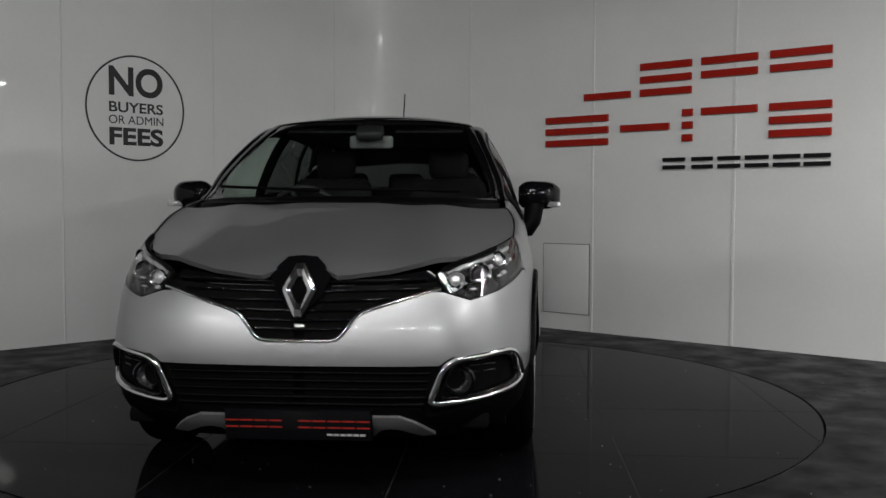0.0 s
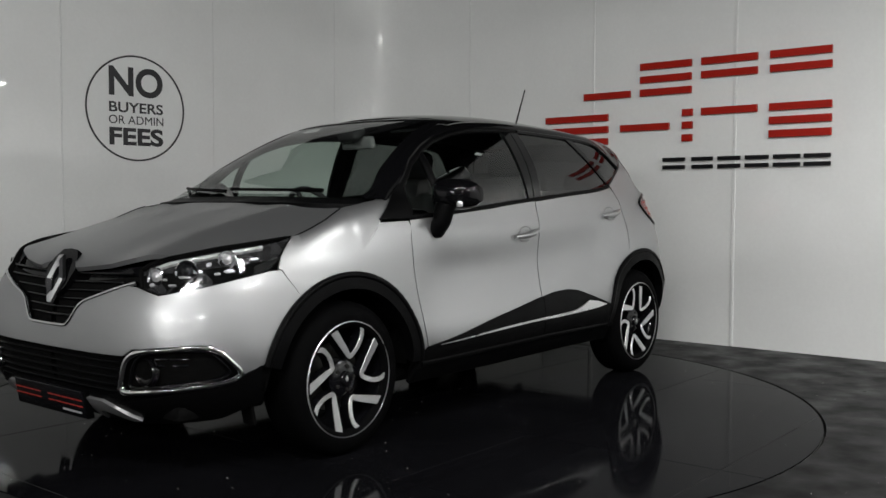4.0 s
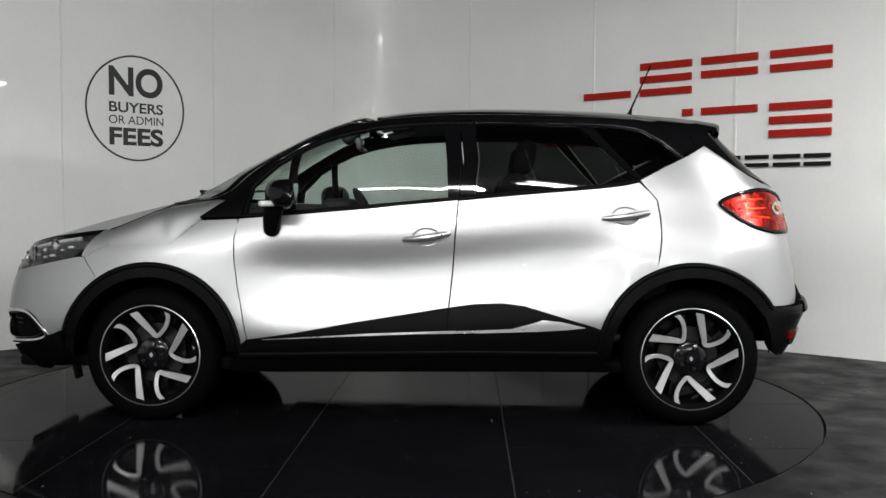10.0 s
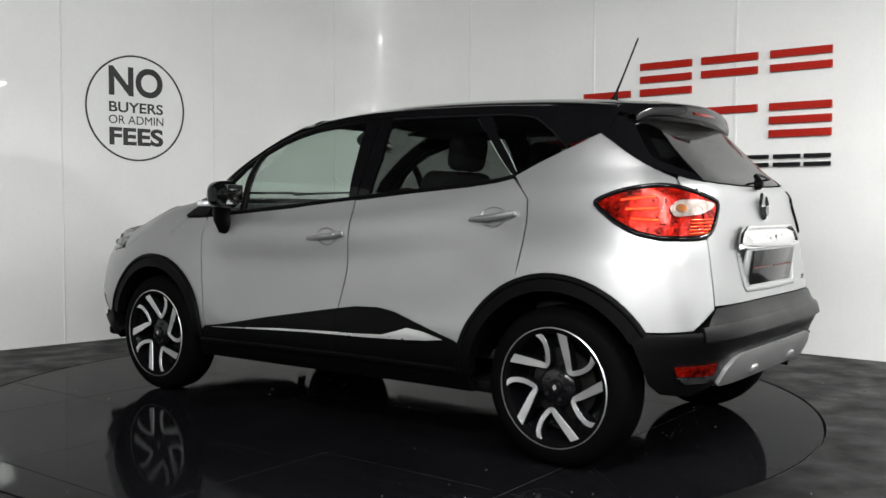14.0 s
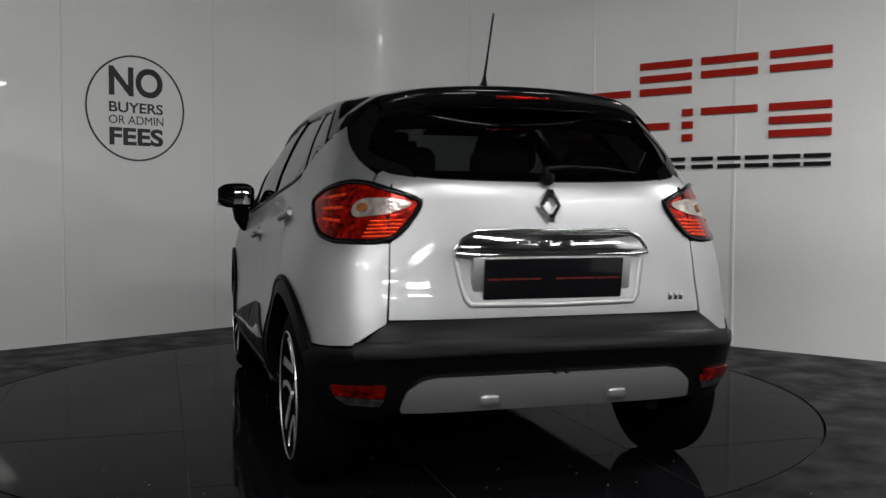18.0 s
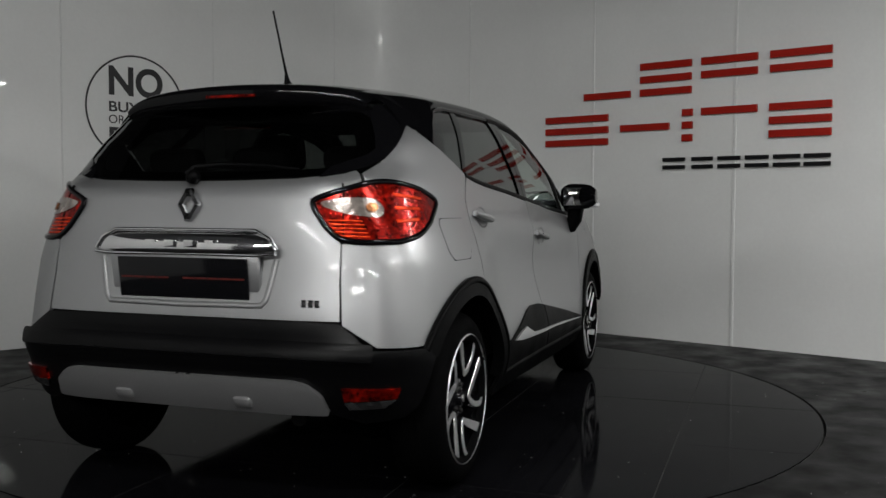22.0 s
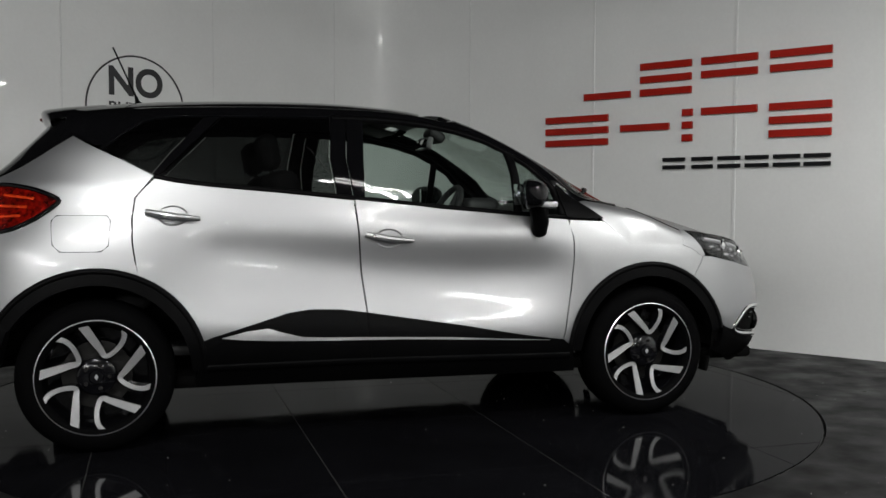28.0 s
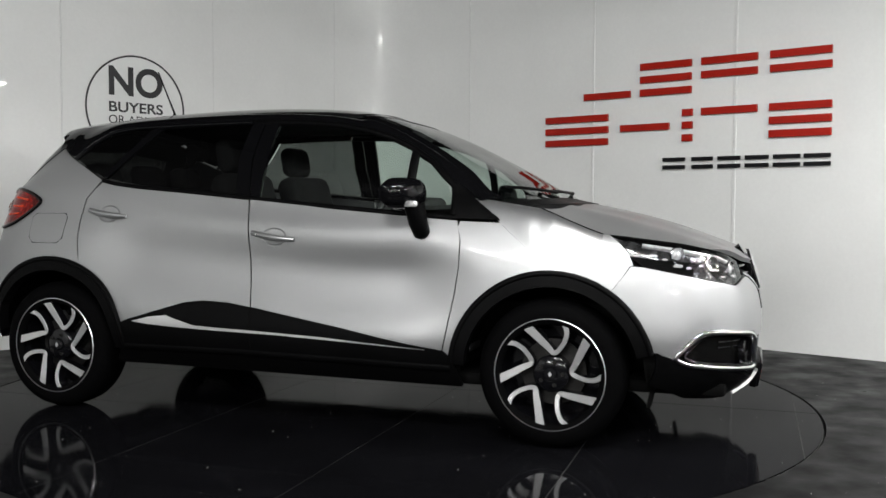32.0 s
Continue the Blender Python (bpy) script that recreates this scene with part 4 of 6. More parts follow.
def glasshouse_side(car, side):
    """Side glass, pillars and window frames: all black, each a part."""
    belt = list(BELT)
    glass_poly = [(0.600, 1.034), (0.600, 1.318), (0.497, 1.372), (0.36, 1.412), (0.218, 1.440), (0.08, 1.454), (-0.065, 1.462), (-0.115, 1.462), (-0.128, 1.30), (-0.132, 1.098), (0.05, 1.082), (0.229, 1.064), (0.42, 1.049)]
    g = skin("front_door_glass", [patch(xz(glass_poly), wrap, side, off=-0.010, deep=0.003, step=0.06)], GLASS, car, "clear greenish door window")
    g.visible_shadow = False
    quarter = [(0.640, 1.034), (0.640, 1.295), (0.735, 1.225), (0.805, 1.150), (0.830, 1.090), (0.840, 1.020)]
    g = skin("quarter_light", [patch(xz(quarter), wrap, side, off=-0.010, deep=0.003, step=0.06, r=0.02)], GLASS, car, "small clear corner window")
    g.visible_shadow = False
    # frame round the front windows
    ribbon("window_divider", xz([(0.620, 1.015), (0.622, 1.32)]), 0.040, wrap, TRIM, car, side, off=-0.012, height=0.012)
    top = [p for p in WIN_TOP]
    ribbon("front_window_frame", xz([(0.850, 1.015), (0.842, 1.10)] + top + [(-0.255, 1.474)]), 0.030, wrap, TRIM, car, side, off=-0.006, height=0.010)
    ribbon("rear_window_frame", xz(list(WIN_TOP_REAR) + [(-0.95, 1.458), (-1.05, 1.445), (-1.10, 1.432), (-1.19, 1.375), (-1.28, 1.298)]), 0.020, wrap, GLOSS_BLACK, car, side, off=-0.006, height=0.010)
    ribbon("belt_seal", xz([(x, z) for x, z in belt if x < 0.90][:]), 0.020, wrap, TRIM, car, side, off=-0.004, height=0.008)
    # pillars
    skin("b_pillar", [patch(xz([(-0.135, 1.088), (-0.128, 1.28), (-0.110, 1.472), (-0.188, 1.474), (-0.205, 1.28), (-0.184, 1.092)]), wrap, side, off=-0.003, deep=0.02)], GLOSS_BLACK, car)
    skin("b_pillar", [patch(xz([(-0.190, 1.092), (-0.211, 1.28), (-0.194, 1.474), (-0.262, 1.474), (-0.285, 1.28), (-0.262, 1.102)]), wrap, side, off=-0.003, deep=0.02)], GLOSS_BLACK, car)
    # rear door glass and fixed pane
    rear = [(-0.268, 1.108), (-0.29, 1.28), (-0.268, 1.462), (-0.352, 1.464), (-0.643, 1.458), (-0.765, 1.455), (-0.86, 1.36), (-0.96, 1.262), (-1.035, 1.190), (-0.985, 1.172), (-0.90, 1.160), (-0.840, 1.155), (-0.496, 1.128)]
    g = skin("rear_door_glass", [patch(xz(rear), wrap, side, off=-0.010, deep=0.003, step=0.06)], PRIVACY, car, "dark tinted door window")
    g.visible_shadow = False
    skin("c_pillar_frame", [patch(xz([(-0.772, 1.458), (-0.868, 1.36), (-0.965, 1.262), (-1.040, 1.190), (-1.066, 1.192), (-0.995, 1.28), (-0.905, 1.38), (-0.838, 1.458)]), wrap, side, off=-0.004, deep=0.012)], GLOSS_BLACK, car)
    fixed = [(-0.845, 1.455), (-0.912, 1.38), (-1.002, 1.28), (-1.070, 1.195), (-1.12, 1.216), (-1.189, 1.256), (-1.272, 1.300), (-1.19, 1.368), (-1.10, 1.425), (-1.05, 1.440), (-0.95, 1.452)]
    g = skin("rear_quarter_glass", [patch(xz(fixed), wrap, side, off=-0.008, deep=0.003, step=0.06)], PRIVACY, car, "dark tinted fixed corner window")
    g.visible_shadow = False
    # black corner triangle at the wing
    tri = [(1.074, 0.988), (0.97, 1.058), (0.885, 1.124), (0.840, 1.158), (0.852, 1.06), (0.866, 0.996)]
    skin("corner_trim", [patch(xz(tri), wrap, side, off=0.010, deep=0.03, r=0.012)], TRIM, car)
    # black sides of the roof, from the windows up to the roof edge
    lower = [(0.885, 1.118), (0.832, 1.150), (0.717, 1.265), (0.60, 1.338), (0.497, 1.386), (0.36, 1.426), (0.218, 1.453), (0.08, 1.467), (-0.065, 1.475), (-0.352, 1.476), (-0.643, 1.470), (-0.88, 1.463), (-1.05, 1.447), (-1.10, 1.434), (-1.19, 1.377), (-1.285, 1.302), (-1.395, 1.354), (-1.50, 1.284), (-1.60, 1.222)]
    cant_rail(car, side, lower)


def cant_rail(car, side, lower):
    """The black strip from the windows' tops up to the roof, and down the windscreen pillar and the rear corner."""
    xs = np.linspace(0.96, -1.43, 76)
    lo_z = np.interp(-xs, [-p[0] for p in lower], [p[1] for p in lower])
    lo_z = np.where(xs > 0.885, np.interp(xs, (0.885, 0.96), (1.118, 1.075)), lo_z)

    def flank_y(x, z):
        lo, hi = np.zeros_like(x), np.zeros_like(x) + 1.0
        for _ in range(30):
            m = (lo + hi) / 2
            inside = norm_of(x, m, z) < 1
            lo, hi = np.where(inside, m, lo), np.where(inside, hi, m)
        return lo
    a = np.stack([xs, flank_y(xs, lo_z), lo_z], -1)
    # top line: up the windscreen's edge, then back along the roof
    zs = np.interp(xs, (0.36, 0.96), (1.497, 1.075))
    pillar = front(np.interp(zs, (1.075, 1.16, 1.275, 1.385, 1.47, 1.497), (0.692, 0.674, 0.628, 0.578, 0.538, 0.527)), zs)
    back = np.interp(xs, (-1.43, 0.36), (-1.43, float(front(np.array([0.527]), np.array([1.497]))[0, 0])))
    edge = np.stack([back, np.interp(back, (-1.43, -1.35, -0.9, -0.3, 0.10, 0.25), (0.505, 0.520, 0.535, 0.540, 0.530, 0.527)), back * 0], -1)
    edge[:, 2] = roof_top(edge[:, 0], edge[:, 1])[:, 2]
    b = np.where((xs > 0.36)[:, None], pillar, edge)
    k = 6
    bm = bmesh.new()
    rows = []
    for j in range(k):
        t = j / (k - 1)
        bulge = 0.014 * math.sin(math.pi * t)
        p = a * (1 - t) + b * t + np.array([0, bulge, bulge * 0.8])
        rows.append([bm.verts.new((q[0], q[1] * side, q[2])) for q in p])
    for j in range(k - 1):
        for i in range(len(xs) - 1):
            bm.faces.new((rows[j][i], rows[j][i + 1], rows[j + 1][i + 1], rows[j + 1][i]))
    part("roof_side", bm, GLOSS_BLACK, car, sharp=80)


def roof(car):
    half = [(0.275, 0.0), (0.262, 0.25), (0.215, 0.45), (0.19, 0.525), (0.12, 0.528), (-0.3, 0.540), (-0.9, 0.535), (-1.35, 0.520), (-1.39, 0.48), (-1.42, 0.30), (-1.43, 0.0)]
    whole = half + [(x, -y) for x, y in reversed(half) if abs(y) > 1e-6]
    skin("roof", [patch(whole, roof_top, deep=0.02, step=0.06)], GLOSS_BLACK, car, "gloss black roof")
    # windscreen
    half = [(0.0, 1.092), (0.30, 1.090), (0.55, 1.086), (0.69, 1.080), (0.672, 1.16), (0.625, 1.275), (0.575, 1.385), (0.535, 1.470), (0.525, 1.495), (0.30, 1.520), (0.0, 1.530)]
    whole = half + [(-y, z) for y, z in reversed(half) if abs(y) > 1e-6]
    g = skin("windscreen", [patch(whole, front, deep=0.004, step=0.06)], GLASS, car, "clear raked windscreen")
    g.visible_shadow = False
    for s in (1, -1):
        edge = [(0.690 * s, 1.085), (0.665 * s, 1.165), (0.615 * s, 1.278), (0.562 * s, 1.388), (0.525 * s, 1.475)]
        ribbon("windscreen_border", edge, 0.05, front, GLOSS_BLACK, car, 1, off=0.0, height=0.004)
    ribbon("windscreen_border", [(-0.53, 1.488), (-0.3, 1.512), (0, 1.522), (0.3, 1.512), (0.53, 1.488)], 0.05, front, GLOSS_BLACK, car, 1, off=0.0, height=0.003)
    # scuttle and wipers
    bm = bmesh.new()
    ys = np.linspace(-0.70, 0.70, 29)
    rows = []
    for j, (dz, back) in enumerate(((0.004, 0.0), (-0.010, 0.06), (-0.022, 0.13), (-0.05, 0.15))):
        p = front(ys, np.full(ys.shape, 1.088))
        rows.append([bm.verts.new((q[0] - 0.02 + back * (1 - 0.2 * abs(q[1])), q[1], 1.092 + dz - 0.02 * q[1] ** 2)) for q in p])
    for j in range(3):
        for i in range(28):
            bm.faces.new((rows[j][i], rows[j][i + 1], rows[j + 1][i + 1], rows[j + 1][i]))
    part("scuttle", bm, TRIM, car)
    for y0, y1, z1 in ((0.52, -0.10, 1.118), (-0.12, -0.62, 1.128)):
        pts = []
        for i in range(9):
            t = i / 8
            y = y0 + (y1 - y0) * t
            z = 1.108 + (z1 - 1.108) * t
            q = front(np.array([y]), np.array([z]))[0]
            pts.append((q[0] + 0.02, y, z + 0.014))
        part("wiper", tube_bm(pts, [0.010, 0.012] + [0.008] * 7, 6), TRIM, car)
    # aerial
    part("aerial", tube_bm([(-1.125, 0, 1.548), (-1.138, 0, 1.575), (-1.146, 0, 1.605), (-1.180, 0, 1.68), (-1.251, 0, 1.842)], [0.026, 0.012, 0.006, 0.0045, 0.004], 8), TRIM, car)


def nose(car):
    half = [(1.335, 0.0), (1.328, 0.30), (1.300, 0.55), (1.262, 0.68), (1.240, 0.724), (1.252, 0.735), (1.30, 0.748), (1.36, 0.760), (1.45, 0.762), (1.535, 0.758), (1.66, 0.716), (1.80, 0.658), (1.93, 0.580), (1.985, 0.515), (2.045, 0.432), (2.085, 0.32), (2.115, 0.19), (2.122, 0.135), (2.095, 0.09), (2.072, 0.055), (2.070, 0.0)]
    whole = half + [(x, -y) for x, y in reversed(half) if abs(y) > 1e-6]
    skin("bonnet", [patch(whole, bonnet_top, deep=0.02, step=0.045)], SILVER, car, "silver bonnet")
    # joint round the bonnet's sides
    for s in (1, -1):
        ex = np.array([1.236, 1.252, 1.30, 1.36, 1.45, 1.535])
        ey = np.array([0.722, 0.738, 0.751, 0.763, 0.765, 0.760])
        pts = [(p[0], p[1] * s, p[2] + 0.001) for p in bonnet_top(ex, ey)]
        part("bonnet_joint", tube_bm(pts, 0.0032, 6), SHELL, car)
    # bumper skin, left half mirrored
    v_line = [(2.165, 0.0, 0.578), (2.165, 0.125, 0.578), (2.16, 0.155, 0.60), (2.15, 0.205, 0.665), (2.14, 0.26, 0.690), (2.11, 0.45, 0.748)]
    lamp_low = [(2.072, 0.505, 0.745), (2.048, 0.600, 0.715), (1.92, 0.695, 0.742)] + xz([(1.690, 0.797)])
    half = v_line + lamp_low + xz([(1.640, 0.800), (1.6025, 0.745), (1.5675, 0.700)] + arc(AXLE_F, 0.325, ARCH_F, 54, 15, 8))
    half = to_flat(half) + to_flat([(1.845, 0.815, 0.415), (1.875, 0.79, 0.470), (1.935, 0.755, 0.535), (2.07, 0.520, 0.520), (2.10, 0.485, 0.492), (2.165, 0.0, 0.488)])
    skin("front_bumper", [patch(half, wrap, mid=MID_U)], SILVER, car, "silver painted front bumper")
    # lower bumper
    low = to_flat([(2.165, 0.0, 0.335), (2.15, 0.44, 0.335), (2.13, 0.455, 0.305), (1.86, 0.80, 0.395)]) + xz([(1.752, 0.442), (1.745, 0.35), (1.72, 0.30)]) + to_flat([(1.95, 0.75, 0.235), (2.05, 0.45, 0.205), (2.06, 0.0, 0.20)])
    skin("bumper_valance", [patch(low, wrap, mid=MID_U, off=0.002, deep=0.04)], TRIM, car, "black lower bumper")
    part("air_dam", box_bm((0.02, 0.07, 0.08), (1.72, 0.70, 0.225), (0, 12, 0), bevel=0.008), SHELL, car)
    part("air_dam", box_bm((0.02, 0.07, 0.08), (1.72, -0.70, 0.225), (0, 12, 0), bevel=0.008), SHELL, car)
    # skid plate ends
    for s in (1, -1):
        pl = [(2.165, 0.262, 0.312), (2.155, 0.36, 0.312), (2.14, 0.42, 0.290), (2.11, 0.50, 0.238), (2.11, 0.45, 0.232), (2.14, 0.37, 0.262), (2.15, 0.33, 0.268), (2.155, 0.30, 0.262), (2.16, 0.262, 0.215)]
        skin("skid_plate", [patch(pl, wrap, s, off=0.014, deep=0.02)], SATIN, car, "satin silver skid plate end")
    # lower grille: recess with slats
    rec = to_flat([(2.165, 0.0, 0.485), (2.10, 0.47, 0.485), (2.13, 0.44, 0.335), (2.165, 0.0, 0.335)])
    skin("lower_grille", [patch(rec, wrap, mid=MID_U, off=-0.045, deep=0.004)], SHELL, car)
    for z in (0.462, 0.432, 0.402, 0.372, 0.345):
        ribbon("grille_slat", to_flat([(2.11, 0.462 - (0.485 - z) * 0.15, z), (2.165, 0.0, z)]), 0.014, wrap, TRIM, car, off=-0.030, height=0.020, mid=MID_U)
    # upper grille
    up = to_flat([(2.12, 0.0, 0.800), (2.11, 0.10, 0.796), (2.08, 0.30, 0.815), (2.05, 0.46, 0.838), (2.06, 0.49, 0.815), (2.08, 0.485, 0.770), (2.11, 0.45, 0.752), (2.14, 0.26, 0.694), (2.15, 0.205, 0.668), (2.16, 0.155, 0.603), (2.165, 0.125, 0.582), (2.165, 0.0, 0.582)])
    skin("upper_grille", [patch(up, wrap, mid=MID_U, off=-0.035, deep=0.004)], GLOSS_BLACK, car)
    for z, y in ((0.785, 0.46), (0.752, 0.43), (0.718, 0.32), (0.684, 0.22), (0.650, 0.18), (0.618, 0.15)):
        ribbon("grille_bar", to_flat([(2.10, y, z + 0.03 * y), (2.15, 0.0, z)]), 0.012, wrap, GLOSS_BLACK, car, off=-0.026, height=0.016, mid=MID_U)
    bead = to_flat([(2.07, 0.495, 0.762), (2.11, 0.45, 0.748), (2.14, 0.27, 0.692), (2.147, 0.235, 0.680), (2.15, 0.205, 0.662), (2.16, 0.158, 0.600), (2.163, 0.140, 0.584), (2.165, 0.115, 0.578), (2.165, 0.0, 0.577)])
    ribbon("grille_strip", bead, 0.014, wrap, CHROME, car, off=-0.004, height=0.010, mid=MID_U, label="chrome strip under the grille")
    # black hood over the badge
    shield = to_flat([(2.10, 0.0, 0.872), (2.10, 0.055, 0.868), (2.11, 0.085, 0.840), (2.12, 0.112, 0.802), (2.14, 0.080, 0.73), (2.15, 0.0, 0.66)])
    skin("badge_shield", [patch(shield, wrap, mid=MID_U, off=0.004, deep=0.06)], GLOSS_BLACK, car)
    rhomb(car, (2.126, 0.0, 0.752), 0.062, 0.103, -17, 1)
    # plate
    plate = part("number_plate", box_bm((0.012, 0.522, 0.112), (2.166, 0.0, 0.278), (0, 10, 0), bevel=0.004), PLATE, car, "black show plate with red bars")
    part("plate_holder", box_bm((0.03, 0.53, 0.12), (2.146, 0.0, 0.278), (0, 10, 0), bevel=0.006), TRIM, car)
    plate_bars(plate, 2.1727, 1, 0.278)


def plate_bars(plate, x, way, z):
    """Plain bars where the plate's printing is."""
    w, lean = 0.046, math.tan(radians(10))
    for i in range(10):
        if i == 4:
            continue
        y = (-0.235 + i * 0.0522) * way
        for dz in (0.016, -0.008):
            part("bar", box_bm((0.001, w, 0.006), (x + dz * lean, y, z + dz), (0, 10, 0)), RED_INK, plate)
    for i in range(6):
        part("bar", box_bm((0.001, 0.019, 0.008), (x - 0.034 * lean, (0.115 + i * 0.0235) * way, z - 0.034), (0, 10, 0)), GREY_INK, plate)


def rhomb(parent, at, w, h, lean, way):
    """A plain chrome rhomb ring, hollow in the middle."""
    bm = bmesh.new()
    wide = [(-0.25 * w, h), (0.25 * w, h), (w, 0.06 * h), (w, -0.06 * h), (0.25 * w, -h), (-0.25 * w, -h), (-w, -0.06 * h), (-w, 0.06 * h)]
    rings = []
    for k, lift in ((1.0, 0.0), (0.94, 0.012), (0.72, 0.020), (0.48, 0.010), (0.46, 0.0)):
        rings.append([bm.verts.new((lift * way, y * k, z * k)) for y, z in wide])
    n = len(wide)
    for a, b in zip(rings, rings[1:]):
        for i in range(n):
            bm.faces.new((a[i], a[(i + 1) % n], b[(i + 1) % n], b[i]))
    bmesh.ops.transform(bm, matrix=pose(*at, 0, lean, 0), verts=bm.verts)
    part("badge", bm, CHROME, parent, "chrome rhomb badge", sharp=20)


def head_lamp(car, side):
    top = [(2.076, 0.490, 0.812), (2.04, 0.515, 0.835), (1.97, 0.555, 0.858), (1.80, 0.655, 0.896)] + xz([(1.66, 0.920), (1.548, 0.934)])
    low = xz([(1.590, 0.895), (1.632, 0.846), (1.690, 0.802)]) + [(1.80, 0.75, 0.770), (1.93, 0.69, 0.738), (2.048, 0.600, 0.720), (2.072, 0.515, 0.748)]
    poly = top + low
    lamp_ob = skin("head_lamp", [patch(poly, wrap, side, off=-0.026, deep=0.004, r=0.01)], LAMP_BACK, car, "head lamp with clear lens and twin reflectors")
    ribbon("lamp_border", poly, 0.009, wrap, SHELL, lamp_ob, side, off=-0.012, height=0.010, closed=True)
    ribbon("chrome_bead", low[1:], 0.008, wrap, CHROME, lamp_ob, side, off=-0.022, height=0.012)
    ribbon("chrome_bead", [(2.05, 0.53, 0.815), (1.97, 0.570, 0.842), (1.80, 0.670, 0.876), (1.66, 0.735, 0.900)], 0.018, wrap, REFLECTOR, lamp_ob, side, off=-0.026, height=0.014)
    for x, y, z, r in ((2.035, 0.552, 0.782, 0.036), (1.945, 0.640, 0.800, 0.046), (1.815, 0.715, 0.845, 0.036)):
        u = round_u(x, y)
        p = wrap(np.array([u]), np.array([z]))[0]
        q = wrap(np.array([u + 0.01]), np.array([z]))[0] - p
        nrm = Vector((abs(q[1]), abs(q[0]), 0)).normalized()
        aim = (nrm + Vector((0.3, 0, 0.08))).normalized()
        rot = aim.to_track_quat("Y", "Z").to_matrix().to_4x4()
        for name, prof, m in (("reflector", [(r, 0.0), (r, 0.010), (r * 0.93, 0.012), (r * 0.80, 0.004), (r * 0.55, -0.004), (r * 0.4, -0.006)], CHROME),
                              ("projector", [(r * 0.56, -0.004), (r * 0.54, 0.006), (r * 0.36, 0.013), (0.0005, 0.016)], RIM_BLACK if r > 0.04 else REFLECTOR)):
            bm = spin_bm(prof, 24, "Y")
            bmesh.ops.transform(bm, matrix=Matrix.Translation(Vector(p) - nrm * 0.026) @ rot, verts=bm.verts)
            if side < 0:
                bmesh.ops.scale(bm, vec=(1, -1, 1), verts=bm.verts)
            part(name, bm, m, lamp_ob)
    # faceted bright bits between the reflectors
    rng = random.Random(7)
    for k in range(10):
        t = (k + 0.5) / 10
        x, y = 2.06 - 0.36 * t, 0.525 + 0.24 * t ** 0.8
        z = 0.762 + 0.078 * t + rng.uniform(-0.022, 0.034)
        u = round_u(x, y)
        w, h = rng.uniform(0.006, 0.015), rng.uniform(0.004, 0.010)
        bit = [(u - w, z - h * 0.6), (u + w * 0.6, z - h), (u + w, z + h * 0.5), (u - w * 0.5, z + h)]
        skin("facet", [patch(rounded(bit, 0.006), wrap, side, off=-0.016 + rng.uniform(-0.004, 0.003), deep=0.008)], REFLECTOR, lamp_ob)
    amber = [(1.675, 0.755, 0.885), (1.645, 0.772, 0.878), (1.665, 0.778, 0.850), (1.695, 0.765, 0.852)]
    skin("indicator", [patch(amber, wrap, side, off=-0.036, deep=0.008)], ORANGE_LENS, lamp_ob)
    g = skin("lens", [patch(poly, wrap, side, off=-0.003, deep=0.006, r=0.01)], LENS, lamp_ob, "clear lamp lens")
    g.visible_shadow = False


def fog_lamp(car, side):
    ring = [(2.145, 0.462, 0.345), (2.10, 0.500, 0.480), (2.07, 0.540, 0.512), (1.96, 0.735, 0.530), (1.915, 0.775, 0.510), (1.85, 0.820, 0.415), (1.90, 0.79, 0.385)]
    pod = skin("fog_lamp", [patch(ring, wrap, side, off=-0.040, deep=0.004, r=0.02)], TRIM, car, "fog lamp in a chrome-edged black housing")
    flat = rounded(to_flat(ring), 0.03)
    ribbon("chrome_surround", flat, 0.022, wrap, CHROME, pod, side, off=-0.006, height=0.014, closed=True, label="chrome surround")
    inner = [(a + (np.mean([q[0] for q in flat]) - a) * 0.16, b + (np.mean([q[1] for q in flat]) - b) * 0.16) for a, b in flat]
    ribbon("inner_frame", inner, 0.012, wrap, GLOSS_BLACK, pod, side, off=-0.016, height=0.010, closed=True)
    u = round_u(2.09, 0.565)
    p = wrap(np.array([u]), np.array([0.432]))[0]
    for name, prof, m in (("lamp_ring", [(0.056, 0.0), (0.056, 0.022), (0.050, 0.028), (0.044, 0.020), (0.044, 0.0)], GLOSS_BLACK),
                          ("reflector", [(0.043, 0.018), (0.034, 0.006), (0.018, -0.004), (0.001, -0.006)], LAMP_BACK)):
        bm = spin_bm(prof, 28, "Y")
        bmesh.ops.transform(bm, matrix=Matrix.Translation((p[0] - 0.038, p[1] - 0.006, p[2])) @ pose(0, 0, 0, 0, 0, -84), verts=bm.verts)
        if side < 0:
            bmesh.ops.scale(bm, vec=(1, -1, 1), verts=bm.verts)
        part(name, bm, m, pod)
    for z in (0.48, 0.455):
        ribbon("vent_slat", [(1.98, 0.70, z), (2.06, 0.60, z)], 0.010, wrap, GLOSS_BLACK, pod, side, off=-0.034, height=0.010)


